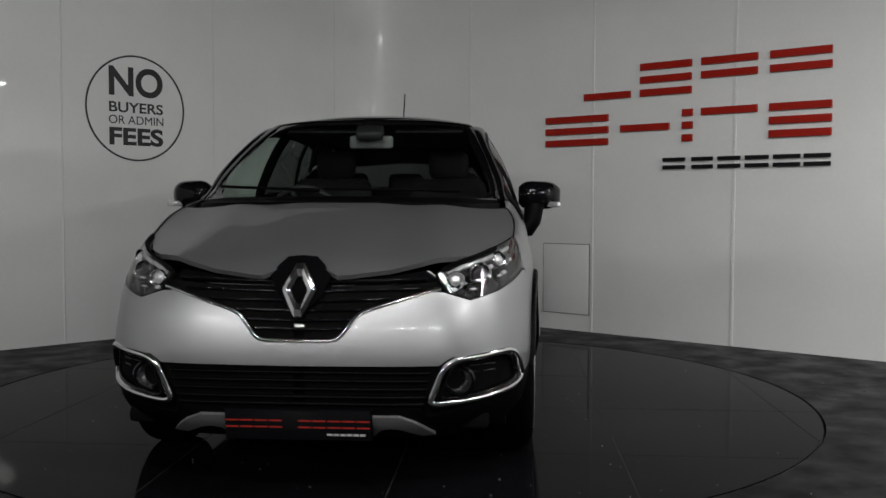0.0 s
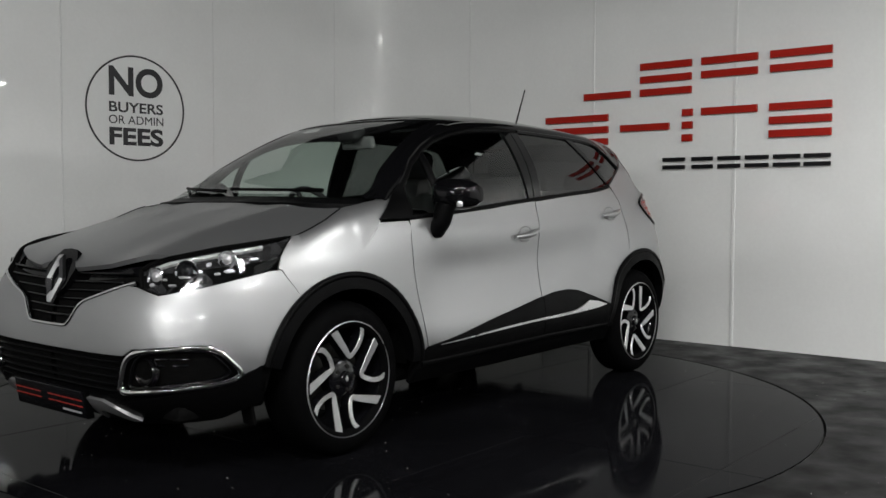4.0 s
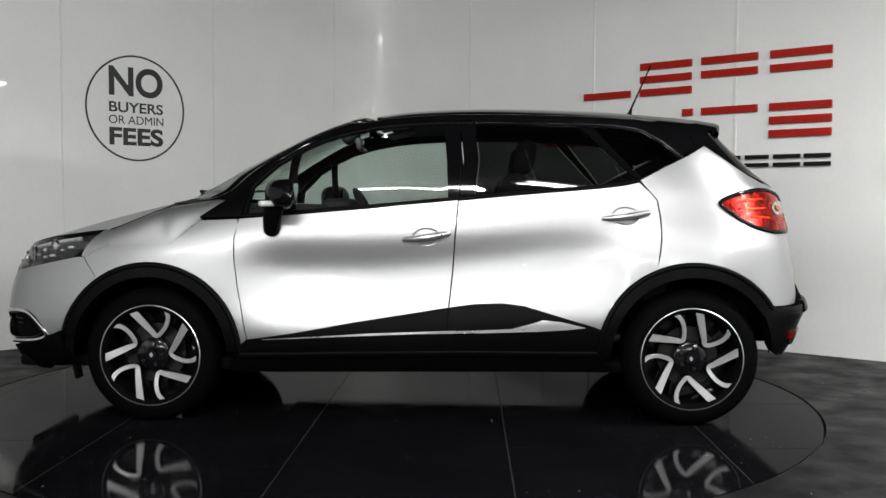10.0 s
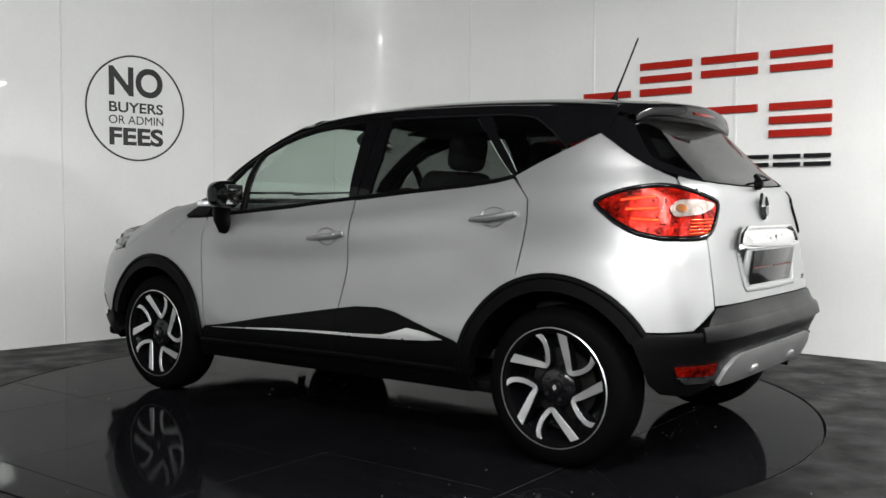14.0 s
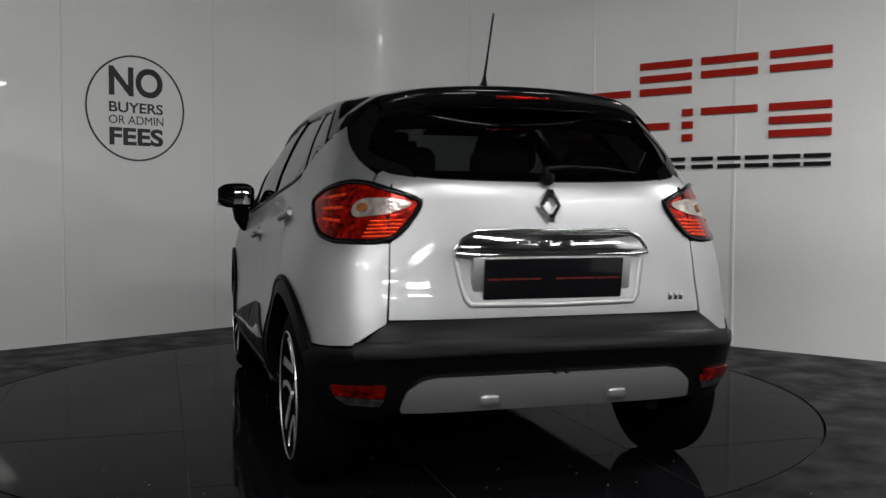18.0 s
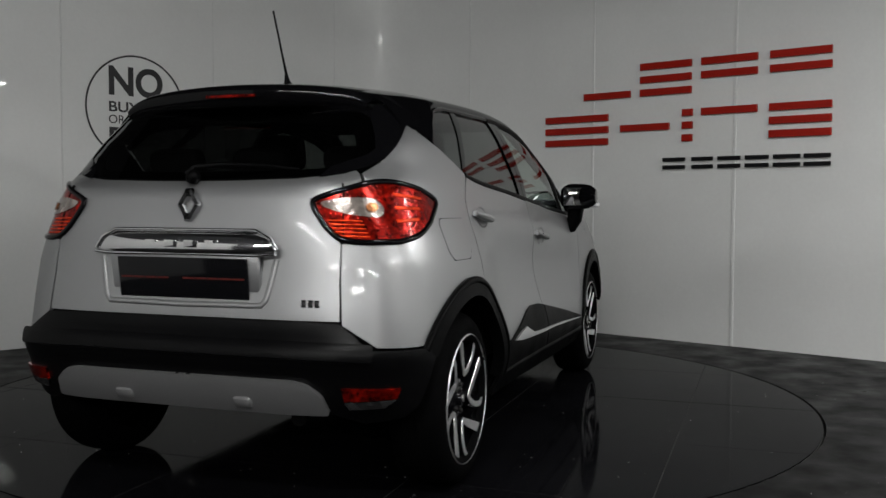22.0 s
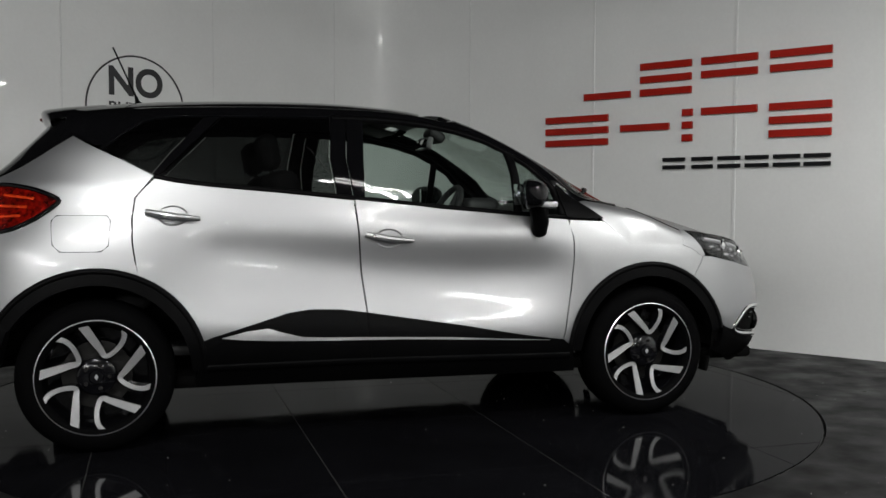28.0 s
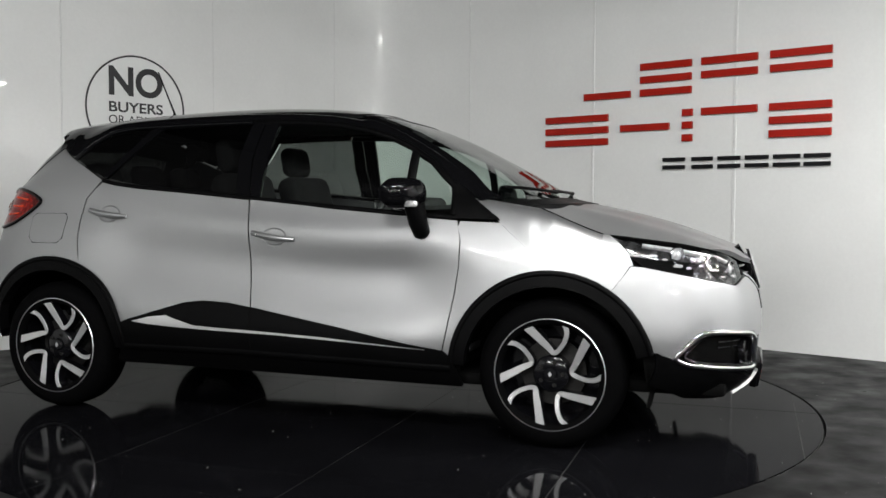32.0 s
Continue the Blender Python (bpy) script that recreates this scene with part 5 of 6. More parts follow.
def tail_lamp(car, side):
    poly = [(-1.438, 0.768, 1.075), (-1.52, 0.71, 1.118), (-1.640, 0.660, 1.138), (-1.70, 0.610, 1.132), (-1.775, 0.530, 1.100), (-1.815, 0.466, 1.075), (-1.825, 0.468, 1.050),
            (-1.835, 0.52, 0.985), (-1.83, 0.56, 0.945), (-1.80, 0.61, 0.930), (-1.70, 0.730, 0.932), (-1.61, 0.765, 0.950), (-1.53, 0.775, 0.995), (-1.46, 0.775, 1.05)]
    poly = rounded(to_flat(poly), 0.04)
    lamp_ob = skin("tail_lamp", [patch(poly, wrap, side, off=0.004, deep=0.03)], RED_LENS, car, "red tail lamp with clear centre lens")
    ribbon("lamp_border", poly, 0.020, wrap, GLOSS_BLACK, lamp_ob, side, off=0.001, height=0.010, closed=True)
    clear = [(-1.72, 0.640, 1.078), (-1.77, 0.55, 1.080), (-1.815, 0.490, 1.066), (-1.818, 0.505, 1.048), (-1.79, 0.58, 1.022), (-1.725, 0.67, 1.010), (-1.705, 0.675, 1.045)]
    skin("reversing_lens", [patch(clear, wrap, side, off=0.0075, deep=0.006, r=0.02)], CLEAR_LENS, lamp_ob, "clear silver reversing lens")
    u = round_u(-1.737, 0.640)
    bulb = [(u + 0.017 * math.cos(a), 1.045 + 0.015 * math.sin(a)) for a in (2 * math.pi * i / 20 for i in range(20))]
    skin("bulb", [patch(bulb, wrap, side, off=0.0135, deep=0.004)], ORANGE_LENS, lamp_ob)
    for k in range(3):
        ribbon("light_guide", [(-1.56 - 0.02 * k, 0.765, 1.078 - 0.036 * k), (-1.68, 0.705, 1.092 - 0.046 * k)], 0.012, wrap, RED_GLOW, lamp_ob, side, off=0.004, height=0.003)
    for k in range(5):
        ribbon("lens_bar", [(-1.770 + 0.004 * k, 0.620 + 0.004 * k, 1.000 - 0.013 * k), (-1.832, 0.525 + 0.010 * k, 1.004 - 0.013 * k)], 0.007, wrap, RED_GLOW, lamp_ob, side, off=0.005, height=0.003)
    ribbon("lens_rib", [(-1.805, 0.575, 1.125), (-1.83, 0.585, 0.94)], 0.006, wrap, SHELL, lamp_ob, side, off=0.004, height=0.003)


def tail_x(y, z):
    """Where the tail's skin lies at a width and height."""
    lo, hi = -2.2, -0.9
    for _ in range(30):
        m = (lo + hi) / 2
        lo, hi = (lo, m) if norm_of(np.float64(m), abs(y), np.float64(z)) < 1 else (m, hi)
    return lo


def bumper_skin(u, z):
    """The tail's skin with the bumper's bulge on it."""
    p = wrap(u, z)
    p[..., 0] -= 0.036 * ramp(-p[..., 0], 1.50, 1.82) * np.exp(-((p[..., 2] - 0.566) / 0.058) ** 2)
    return p


def stern(car):
    g = 0.004
    # tailgate skin
    half = to_flat([(-1.895, 0.0, 0.672), (-1.893, 0.3, 0.672), (-1.868, 0.586, 0.672), (-1.862, 0.585, 0.80), (-1.845, 0.583, 0.925), (-1.83, 0.56, 0.940), (-1.838, 0.515, 0.985), (-1.828, 0.46, 1.050),
                    (-1.818, 0.455, 1.078), (-1.775, 0.525, 1.104), (-1.71, 0.59, 1.130), (-1.695, 0.578, 1.165), (-1.70, 0.555, 1.182), (-1.745, 0.52, 1.160), (-1.80, 0.40, 1.146), (-1.832, 0.2, 1.140), (-1.834, 0.0, 1.138)])
    gate = skin("tailgate", [patch(half, wrap, mid=END_U)], SILVER, car, "silver tailgate")
    glass_half = to_flat([(-1.83, 0.0, 1.145), (-1.83, 0.2, 1.147), (-1.79, 0.40, 1.153), (-1.735, 0.53, 1.168), (-1.630, 0.56, 1.195), (-1.545, 0.565, 1.245), (-1.525, 0.555, 1.300), (-1.505, 0.54, 1.375), (-1.52, 0.50, 1.405), (-1.68, 0.3, 1.425), (-1.745, 0.0, 1.440)])
    w = skin("rear_window", [patch(glass_half, wrap, mid=END_U, deep=0.004, step=0.06)], REAR_GLASS, gate, "dark tinted rear window")
    w.visible_shadow = False
    loop = glass_half + [(2 * END_U - a, b) for a, b in reversed(glass_half) if abs(a - END_U) > 1e-5]
    ribbon("window_border", loop, 0.13, wrap, SHELL, gate, off=-0.024, height=0.004, closed=True)
    over = to_flat([(-1.74, 0.0, 1.425), (-1.68, 0.3, 1.41), (-1.53, 0.5, 1.385), (-1.49, 0.545, 1.36), (-1.46, 0.56, 1.40), (-1.50, 0.50, 1.43), (-1.66, 0.3, 1.46), (-1.70, 0.0, 1.475)])
    skin("spoiler_underside", [patch(over, wrap, mid=END_U, off=-0.004, deep=0.01, step=0.06)], GLOSS_BLACK, gate)
    for s in (1, -1):
        fin = [(-1.402, 1.353), (-1.462, 1.308), (-1.52, 1.267), (-1.60, 1.216), (-1.655, 0.572, 1.184), (-1.715, 0.530, 1.163), (-1.76, 0.46, 1.150), (-1.735, 0.49, 1.185),
               (-1.575, 0.545, 1.235), (-1.545, 0.552, 1.255), (-1.52, 0.545, 1.300), (-1.50, 0.535, 1.375), (-1.47, 0.54, 1.42), (-1.40, 0.56, 1.43), (-1.33, 1.40), (-1.345, 1.345)]
        skin("corner_fin", [patch(xz(fin), wrap, s, off=0.003, deep=0.02)], GLOSS_BLACK, gate)
    # spoiler
    bm = bmesh.new()
    ys = np.linspace(-1, 1, 41)
    rows = []
    for dx, dz, k in ((0.26, 0.003, 1.0), (0.12, 0.005, 1.0), (0.02, 0.002, 1.0), (0.004, -0.004, 1.0), (0.0, -0.016, 0.995), (0.004, -0.045, 0.985), (0.018, -0.072, 0.97), (0.05, -0.084, 0.95), (0.14, -0.075, 0.90)):
        row = []
        for t in ys:
            y = 0.525 * k * t
            x = -1.580 + dx + 0.30 * y * y
            z = float(RIDGE(x)) - 0.046 * (y / 0.55) ** 2 - 0.022 * (abs(y) / 0.55) ** 6 + dz * (1 - 0.35 * abs(t) ** 3) - 0.020 * abs(t) ** 12
            row.append(bm.verts.new((x, y, z)))
        rows.append(row)
    for a, b in zip(rows, rows[1:]):
        for i in range(len(ys) - 1):
            bm.faces.new((a[i], a[i + 1], b[i + 1], b[i]))
    part("spoiler", bm, GLOSS_BLACK, gate, "gloss black roof spoiler", sharp=50)
    part("brake_lamp", box_bm((0.012, 0.21, 0.012), (-1.578, 0.0, 1.462), (0, -8, 0), bevel=0.003), RED_LENS, gate, "thin red high brake lamp")
    # rear wiper
    pts = [(-1.838, 0.02, 1.160), (-1.815, 0.0, 1.186), (-1.785, -0.10, 1.196), (-1.768, -0.25, 1.192), (-1.750, -0.38, 1.178)]
    part("rear_wiper", tube_bm(pts, [0.013, 0.011, 0.007, 0.006, 0.005], 8), TRIM, gate)
    part("wiper_cap", spin_bm([(0.026, 0.0), (0.024, 0.02), (0.012, 0.032), (0.001, 0.034)], 16, "Y", (0, 0, 0)), TRIM, gate).matrix_local = pose(-1.815, 0.0, 1.152, 0, 0, 90)
    rhomb(gate, (-1.846, 0.0, 1.055), 0.046, 0.060, 5, -1)
    # chrome garnish
    bm = bmesh.new()
    rows = []
    for z, wide, out in ((0.972, 0.282, 0.004), (0.966, 0.295, 0.026), (0.945, 0.335, 0.040), (0.915, 0.352, 0.046), (0.892, 0.362, 0.043), (0.880, 0.340, 0.028), (0.876, 0.318, 0.004)):
        row = []
        for y in np.linspace(-wide, wide, 33):
            p = wrap(np.array([END_U + 0.85 * math.atan2(abs(y), 0.955)]), np.array([z]))[0]
            row.append(bm.verts.new((p[0] - out * (1 - 0.5 * (abs(y) / 0.37) ** 4), y, z)))
        rows.append(row)
    for a, b in zip(rows, rows[1:]):
        for i in range(32):
            bm.faces.new((a[i], a[i + 1], b[i + 1], b[i]))
    garnish = part("plate_garnish", bm, CHROME, gate, "chrome strip over the plate", sharp=60)
    edge = to_flat([(-1.86, 0.362, 0.900), (-1.86, 0.338, 0.938), (-1.865, 0.285, 0.966), (-1.87, 0.0, 0.966)])
    ribbon("garnish_bead", edge, 0.012, wrap, CHROME, gate, off=0.028, height=0.008, mid=END_U)
    ribbon("garnish_bead", to_flat([(-1.86, 0.360, 0.888), (-1.87, 0.30, 0.882), (-1.875, 0.0, 0.884)]), 0.014, wrap, CHROME, gate, off=0.028, height=0.010, mid=END_U)
    # recess and plate
    part("plate_recess", box_bm((0.02, 0.60, 0.172), (-1.876, 0.0, 0.800), (0, -7, 0), bevel=0.010), SILVER, gate)
    plate = part("number_plate", box_bm((0.010, 0.520, 0.142), (-1.893, 0.0, 0.803), (0, -7, 0), bevel=0.003), PLATE, gate, "black show plate with red bars")
    for i in range(10):
        if i != 4:
            for dz in (0.010, -0.012):
                part("bar", box_bm((0.001, 0.044, 0.006), (-1.8990 + (0.803 + 0.012 + dz - 0.803) * 0.122, (0.225 - i * 0.050), 0.815 + dz), (0, -7, 0)), DIM_INK, gate)
    for y in (-0.462, -0.486, -0.508):
        part("badge_bar", box_bm((0.006, 0.017, 0.026), (tail_x(y, 0.728) - 0.001, y, 0.728), (0, -7, 8), bevel=0.001), CHROME, gate)
    # raised lip of the plate's hollow
    lip = [(tail_x(y, z), y, z) for y, z in ((0.352, 0.872), (0.338, 0.80), (0.322, 0.735), (0.305, 0.716), (0.0, 0.712))]
    ribbon("recess_lip", to_flat(lip), 0.020, wrap, SILVER, gate, off=-0.001, height=0.006, mid=END_U)
    for i in range(6):
        part("badge_bar", box_bm((0.006, 0.052, 0.026), (-1.906 + 0.012 * abs(i - 2.5) / 2.5, -0.20 + i * 0.08, 0.922), (0, 0, 0), bevel=0.002), CHROME, gate)
    # bumper
    half = to_flat([(-1.92, 0.0, 0.668), (-1.90, 0.45, 0.668), (-1.868, 0.586, 0.664), (-1.83, 0.690, 0.580), (-1.76, 0.80, 0.575)]) + xz([(-1.66, 0.572)] + arc(AXLE_R, 0.325, ARCH_R - 0.07, 146, 172, 8))
    half = half + xz([(-1.72, 0.34)]) + to_flat([(-1.87, 0.70, 0.325), (-1.89, 0.57, 0.36), (-1.90, 0.45, 0.36), (-1.90, 0.0, 0.36)])
    skin("rear_bumper", [patch(half, bumper_skin, mid=END_U, off=0.005, deep=0.05)], BUMPER, car, "black rear bumper")
    ribbon("bumper_ledge", to_flat([(-1.83, 0.70, 0.570), (-1.86, 0.62, 0.575), (-1.90, 0.40, 0.580), (-1.92, 0.0, 0.580)]), 0.06, bumper_skin, BUMPER, car, off=0.004, height=0.009, mid=END_U)
    skid = to_flat([(-1.91, 0.0, 0.478), (-1.905, 0.43, 0.478), (-1.895, 0.48, 0.468), (-1.88, 0.53, 0.430), (-1.87, 0.56, 0.365), (-1.89, 0.45, 0.362), (-1.90, 0.0, 0.362)])
    skin("rear_skid_plate", [patch(skid, wrap, mid=END_U, off=0.022, deep=0.03, r=0.012)], SATIN, car, "satin silver rear skid plate")
    for y in (0.24, -0.24):
        part("tow_cover", box_bm((0.03, 0.075, 0.045), (tail_x(y, 0.388) - 0.022, y, 0.388), (0, -24, 0), bevel=0.016), SATIN, car)
    for s in (1, -1):
        ref = to_flat([(-1.885, 0.605, 0.456), (-1.755, 0.742, 0.450), (-1.765, 0.735, 0.418), (-1.88, 0.615, 0.412)])
        skin("rear_fog_lens", [patch(ref, wrap, s, off=0.016, deep=0.02)], RED_LENS, car, "red reflector in the bumper")
        ref = to_flat([(-1.88, 0.615, 0.408), (-1.765, 0.735, 0.414), (-1.79, 0.71, 0.388), (-1.87, 0.63, 0.384)])
        skin("rear_clear_lens", [patch(ref, wrap, s, off=0.016, deep=0.02)], LAMP_BACK, car)


def mirror(car, side):
    """A door mirror: gloss cap, mirror glass, indicator and foot."""
    n, k = 20, 12
    bm = bmesh.new()
    rows = []
    for j in range(k + 1):
        t = j / k
        y = 0.790 + 0.210 * t
        hgt = 0.077 * (1 - abs(2 * t - 1) ** 4 * 0.45) * (1 - 0.12 * t)
        fat = 0.100 * (1 - abs(2 * t - 1) ** 3.2 * 0.62)
        row = []
        for i in range(n):
            a = 2 * math.pi * i / n
            c, s = math.cos(a), math.sin(a)
            px = 0.66 - 0.06 * t + (fat if c > 0 else 0.030) * math.copysign(abs(c) ** 0.75, c)
            pz = 1.108 + hgt * math.copysign(abs(s) ** 0.8, s)
            row.append(bm.verts.new((px, y * side, pz)))
        rows.append(row)
    for a, b in zip(rows, rows[1:]):
        for i in range(n):
            bm.faces.new((a[i], a[(i + 1) % n], b[(i + 1) % n], b[i]))
    bm.faces.new(rows[0])
    bm.faces.new(rows[-1])
    m = part("door_mirror", bm, GLOSS_BLACK, car, "gloss black door mirror", sharp=60)
    part("mirror_glass", box_bm((0.004, 0.155, 0.100), (0.598, 0.893 * side, 1.108), (0, 0, -8 * side), bevel=0.0015), MIRROR, m)
    part("indicator", box_bm((0.030, 0.125, 0.028), (0.690, 0.950 * side, 1.062), (0, 0, -50 * side), bevel=0.009), REFLECTOR, m)
    bm = tube_bm([(0.715, 0.800 * side, 0.925), (0.712, 0.832 * side, 0.935), (0.705, 0.858 * side, 0.98), (0.69, 0.868 * side, 1.06)], [0.030, 0.040, 0.044, 0.050], 12)
    part("mirror_foot", bm, TRIM, m)


def wheel(car, x, side, phase):
    """A tyre on a five-spoke two-tone alloy rim."""
    yo = 0.846
    r = WHEEL_R
    prof = [(0.215, -0.020), (0.222, -0.004), (0.236, 0.003), (0.262, 0.005), (0.288, 0.000), (0.302, -0.008), (0.316, -0.022), (0.3235, -0.040), (r, -0.060), (r, -0.14), (0.3235, -0.165), (0.312, -0.186), (0.28, -0.202), (0.225, -0.198)]
    bm = spin_bm(prof, 72, "Y")
    tyre = part("wheel", bm, RUBBER, car, "black tyre on a two-tone alloy rim", sharp=50)
    for h in (-0.070, -0.100, -0.130):
        part("tread_groove", spin_bm([(r + 0.0006, h - 0.003), (r + 0.0006, h + 0.003)], 72, "Y"), SHELL, tyre)
    part("rim_lip", spin_bm([(0.2414, 0.0075), (0.2450, 0.005), (0.2466, -0.002), (0.242, -0.006), (0.2404, -0.002)], 72, "Y", closed=True), ALLOY, tyre, "bright rim edge")
    part("rim_barrel", spin_bm([(0.2405, -0.003), (0.228, -0.02), (0.218, -0.06), (0.205, -0.14), (0.05, -0.145)], 60, "Y"), RIM_BLACK, tyre)
    part("brake_disc", spin_bm([(0.145, -0.10), (0.145, -0.108), (0.06, -0.108), (0.06, -0.095), (0.145, -0.095)], 48, "Y"), STEEL, tyre)
    part("hub", spin_bm([(0.001, -0.014), (0.026, -0.015), (0.029, -0.019), (0.032, -0.028), (0.070, -0.032), (0.080, -0.040), (0.083, -0.09)], 40, "Y"), RIM_BLACK, tyre)
    bm = bmesh.new()
    for i in range(5):
        a = radians(i * 72 + 36)
        bm = spin_bm([(0.0005, -0.022), (0.007, -0.022), (0.009, -0.026), (0.009, -0.034)], 8, "Y", (0.052 * math.cos(a), 0, 0.052 * math.sin(a)))
        part("wheel_bolt", bm, STEEL, tyre)
    part("centre_mark", slab_bm([(0, 0.013), (0.009, 0), (0, -0.013), (-0.009, 0)], 0.003, pose(0, -0.0145, 0)), ALLOY, tyre)
    for i in range(5):
        a0 = phase + 72 * i
        spoke(tyre, a0)
    tyre.matrix_local = pose(x, yo * side, r) if side > 0 else pose(x, yo * side, r) @ Matrix.Rotation(math.pi, 4, "Z")


def polar(r, deg):
    return (1.025 * r * math.cos(radians(deg)), 1.025 * r * math.sin(radians(deg)))


def spoke(tyre, a0):
    """A loop-shaped spoke: a bright face band round a black pocket."""
    a, b = Vector(polar(0.237, a0 - 24)), Vector(polar(0.108, a0 + 1))
    straight = [(v.length, math.degrees(math.atan2(v.y, v.x))) for v in (a + (b - a) * k / 4 for k in range(5))]
    path = straight + [(0.094, a0 + 10), (0.097, a0 + 19), (0.120, a0 + 25), (0.155, a0 + 27.5), (0.190, a0 + 26), (0.215, a0 + 22), (0.237, a0 + 17)]
    wide = [0.042, 0.039, 0.036, 0.033, 0.028, 0.024, 0.022, 0.022, 0.022, 0.023, 0.023, 0.020]
    pts = [Vector((polar(r, d)[0], 0, polar(r, d)[1])) for r, d in path]
    # smooth
    fine, fw = [], []
    n = len(pts)
    for i in range(n - 1):
        p0, p1, p2, p3 = pts[max(i - 1, 0)], pts[i], pts[i + 1], pts[min(i + 2, n - 1)]
        for k in range(4):
            t = k / 4
            fine.append(0.5 * ((2 * p1) + (p2 - p0) * t + (2 * p0 - 5 * p1 + 4 * p2 - p3) * t * t + (3 * p1 - p0 - 3 * p2 + p3) * t ** 3))
            fw.append(wide[i] + (wide[i + 1] - wide[i]) * t)
    fine.append(pts[-1])
    fw.append(wide[-1])
    bm, base = bmesh.new(), bmesh.new()
    rows, lows = [], []
    for i, p in enumerate(fine):
        d = (fine[min(i + 1, len(fine) - 1)] - fine[max(i - 1, 0)]).normalized()
        s = Vector((d.z, 0, -d.x))
        depth = -0.003 - 0.022 * max(0.0, 1 - p.length / 0.232) * 1.2
        w = fw[i] / 2
        rows.append([bm.verts.new(p + s * a + Vector((0, depth + b, 0))) for a, b in ((-w, -0.004), (-w + 0.002, 0.0), (w - 0.002, 0.0), (w, -0.004))])
        lows.append([base.verts.new(p + s * a + Vector((0, depth + b, 0))) for a, b in ((-w - 0.003, -0.045), (-w, -0.003), (w, -0.003), (w + 0.003, -0.045))])
    for a, b in zip(rows, rows[1:]):
        for j in range(3):
            bm.faces.new((a[j], a[j + 1], b[j + 1], b[j]))
    for a, b in zip(lows, lows[1:]):
        for j in range(3):
            base.faces.new((a[j], a[j + 1], b[j + 1], b[j]))
    part("spoke", base, RIM_BLACK, tyre)
    part("spoke_face", bm, ALLOY, tyre, "bright machined spoke face")


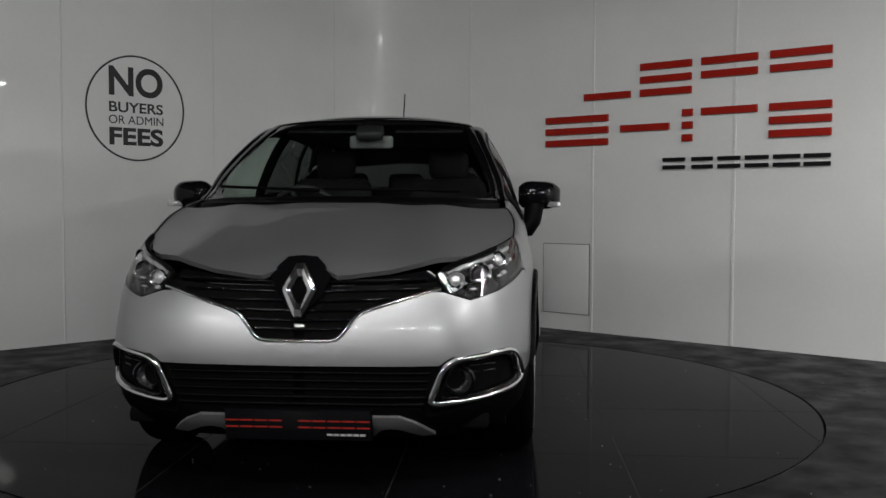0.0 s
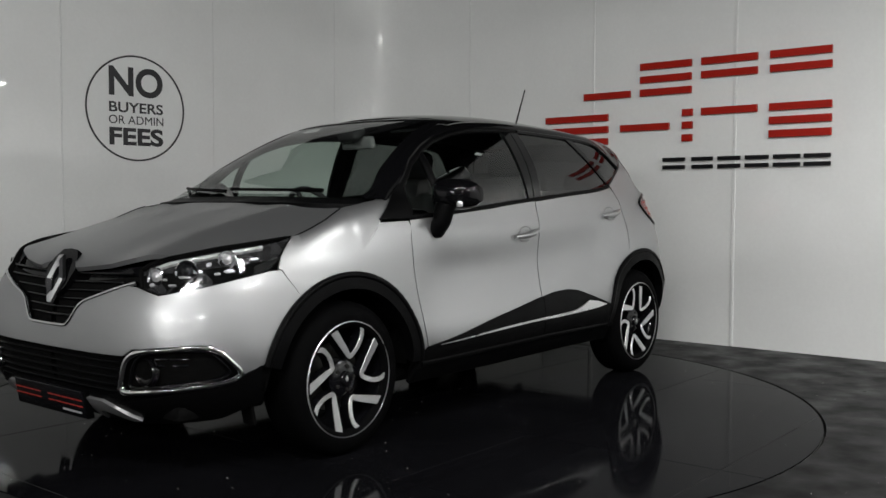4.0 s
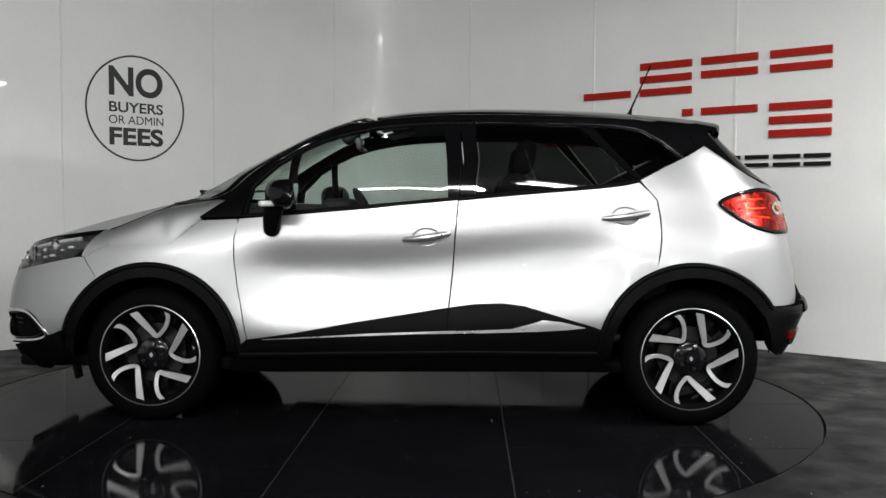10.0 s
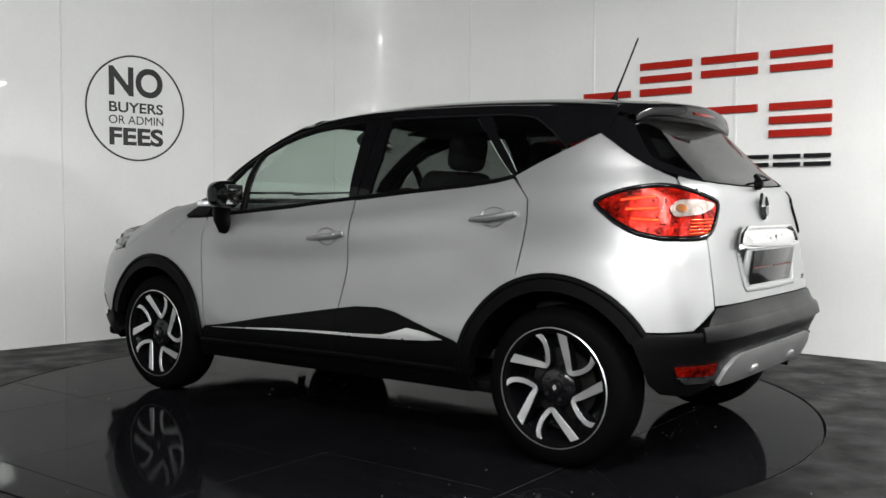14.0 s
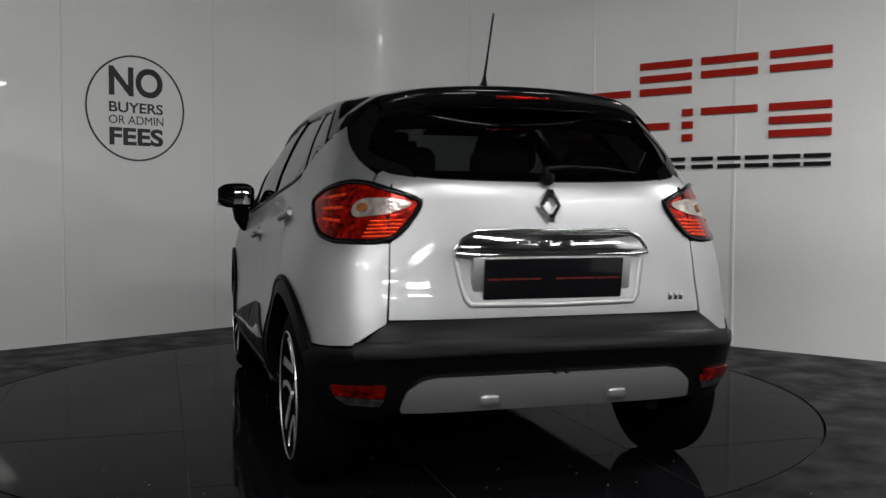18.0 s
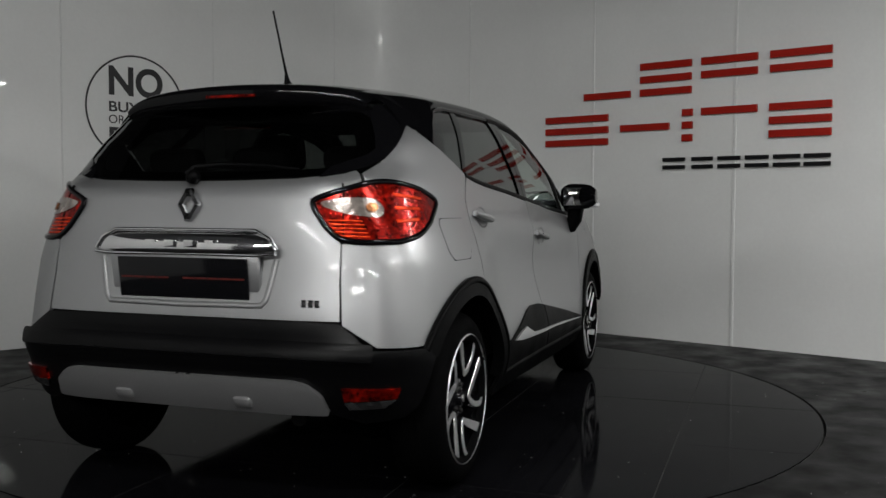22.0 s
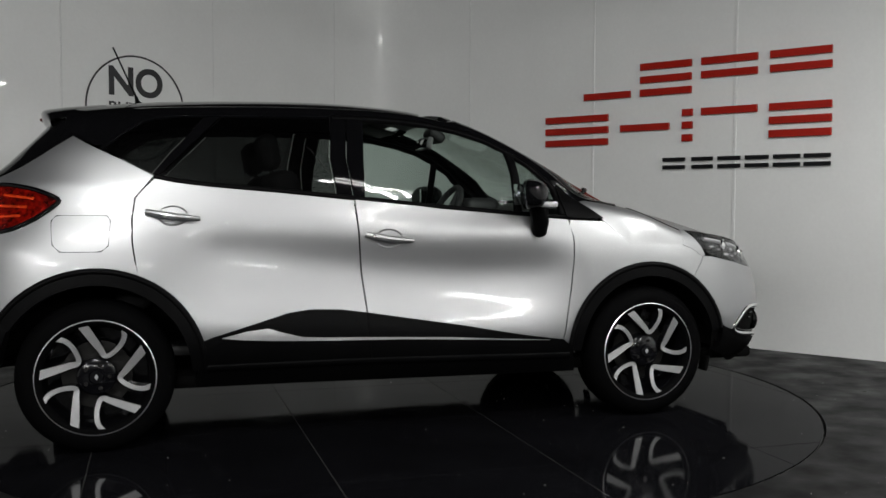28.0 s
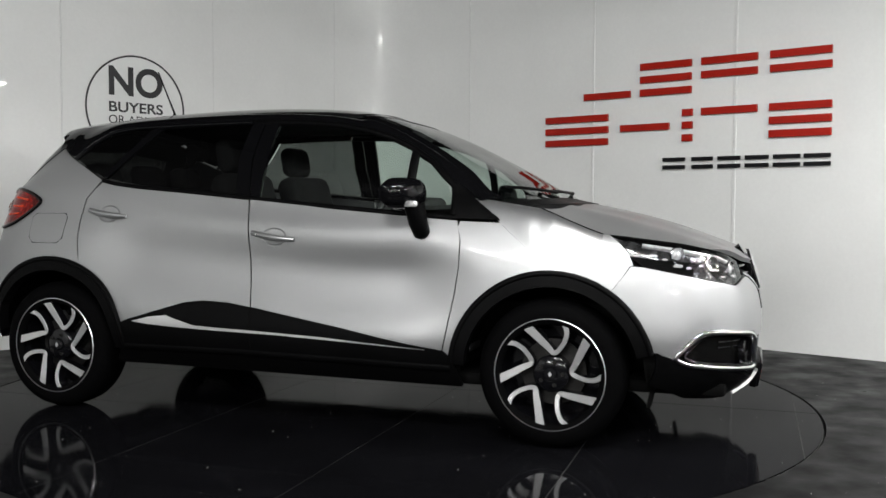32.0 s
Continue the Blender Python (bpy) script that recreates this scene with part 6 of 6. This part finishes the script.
def cabin(car):
    """Seats, dashboard, wheel and mirror seen through the glass."""
    part("cabin_floor", box_bm((2.5, 1.36, 0.05), (-0.35, 0, 0.40), bevel=0.02), CABIN, car)
    for s in (1, -1):
        part("door_card", box_bm((1.62, 0.06, 0.62), (-0.04, 0.735 * s, 0.70), bevel=0.03), CABIN, car)
    # dashboard
    bm = bmesh.new()
    rows = []
    for x, z in ((1.05, 1.062), (0.85, 1.070), (0.62, 1.060), (0.50, 1.020), (0.47, 0.94), (0.60, 0.80), (0.62, 0.50)):
        rows.append([bm.verts.new((x, y, z - (0.01 if abs(y) > 0.6 else 0) - 0.02 * (y / 0.7) ** 2)) for y in np.linspace(-0.68, 0.68, 15)])
    for a, b in zip(rows, rows[1:]):
        for i in range(14):
            bm.faces.new((a[i], a[i + 1], b[i + 1], b[i]))
    part("dashboard", bm, CABIN, car)
    part("instrument_hood", box_bm((0.18, 0.34, 0.09), (0.54, -0.36, 1.05), bevel=0.04, segments=4), CABIN, car)
    # steering wheel (right-hand drive)
    ring = [(0.19 * math.cos(a), 0.19 * math.sin(a), 0) for a in (2 * math.pi * i / 40 for i in range(40))]
    sw = part("steering_wheel", tube_bm(ring, 0.016, 10, closed=True), CABIN, car)
    for a in (200, 340, 270):
        part("steering_spoke", tube_bm([(0, 0, -0.02), (0.18 * math.cos(radians(a)), 0.18 * math.sin(radians(a)), 0)], 0.016, 8), CABIN, sw)
    part("steering_hub", spin_bm([(0.07, -0.05), (0.07, -0.01), (0.05, 0.005), (0.001, 0.008)], 24, "Z"), CABIN, sw)
    sw.matrix_local = pose(0.36, -0.36, 0.98, 0, -62, 0)
    for y in (0.36, -0.36):
        seat(car, -0.13, y)
    # rear bench
    part("rear_bench", box_bm((0.50, 1.00, 0.18), (-0.90, 0, 0.60), (0, -6, 0), bevel=0.06, segments=4), CLOTH, car)
    part("rear_backrest", box_bm((0.16, 1.28, 0.60), (-1.22, 0, 0.86), (0, -18, 0), bevel=0.06, segments=4), CLOTH, car)
    for y in (0.40, 0.0, -0.40):
        part("rear_headrest", box_bm((0.10, 0.25, 0.15), (-1.335, y, 1.21), (0, -14, 0), bevel=0.045, segments=4), CLOTH, car)
    part("parcel_shelf", box_bm((0.38, 1.10, 0.02), (-1.55, 0, 1.06), bevel=0.006), CABIN, car)
    # interior mirror with its sensor housing
    mir = part("interior_mirror", box_bm((0.035, 0.235, 0.070), (0.375, 0.0, 1.395), (0, 12, 0), bevel=0.016, segments=3), MIRROR_BACK, car)
    part("mirror_glass", box_bm((0.003, 0.215, 0.052), (0.356, 0.0, 1.392), (0, 12, 0), bevel=0.001), MIRROR, mir)
    part("sensor_housing", box_bm((0.10, 0.15, 0.06), (0.43, 0.0, 1.440), (0, 35, 0), bevel=0.025, segments=3), CABIN, mir)
    # headlining
    half = [(0.22, 0.0), (0.20, 0.46), (-0.3, 0.50), (-1.30, 0.46), (-1.38, 0.40), (-1.40, 0.0)]
    whole = half + [(x, -y) for x, y in reversed(half) if abs(y) > 1e-6]
    skin("headlining", [patch(whole, roof_top, off=-0.045, deep=0.004, step=0.12)], CABIN, car)
    for s in (1, -1):
        part("sun_visor", box_bm((0.16, 0.38, 0.012), (0.16, 0.30 * s, 1.478), (0, 14, 0), bevel=0.005), CABIN, car)


def seat(car, x, y):
    s = part("front_seat", box_bm((0.50, 0.50, 0.17), (x + 0.02, y, 0.56), (0, -7, 0), bevel=0.06, segments=4), CLOTH, car)
    part("backrest", box_bm((0.15, 0.48, 0.66), (x - 0.27, y, 0.90), (0, -16, 0), bevel=0.065, segments=4), CLOTH, s)
    part("headrest", box_bm((0.10, 0.25, 0.18), (x - 0.40, y, 1.31), (0, -10, 0), bevel=0.05, segments=4), CLOTH, s)
    for d in (-0.05, 0.05):
        part("headrest_post", tube_bm([(x - 0.36, y + d, 1.16), (x - 0.395, y + d, 1.27)], 0.007, 8), STEEL, s)


the_car = build_car()


# ---- what turns ----
def motions():
    """The platform turns at an even pace and carries the car."""
    rows, disc = [], []
    for t, a in TURN:
        spin = pose(AXIS[0], AXIS[1], 0, 0, 0, a)
        disc.append((t, spin))
        rows.append((t, spin @ pose(-SEAT[0], -SEAT[1], 0)))
    walk(turntable, disc)
    walk(the_car, rows)


motions()
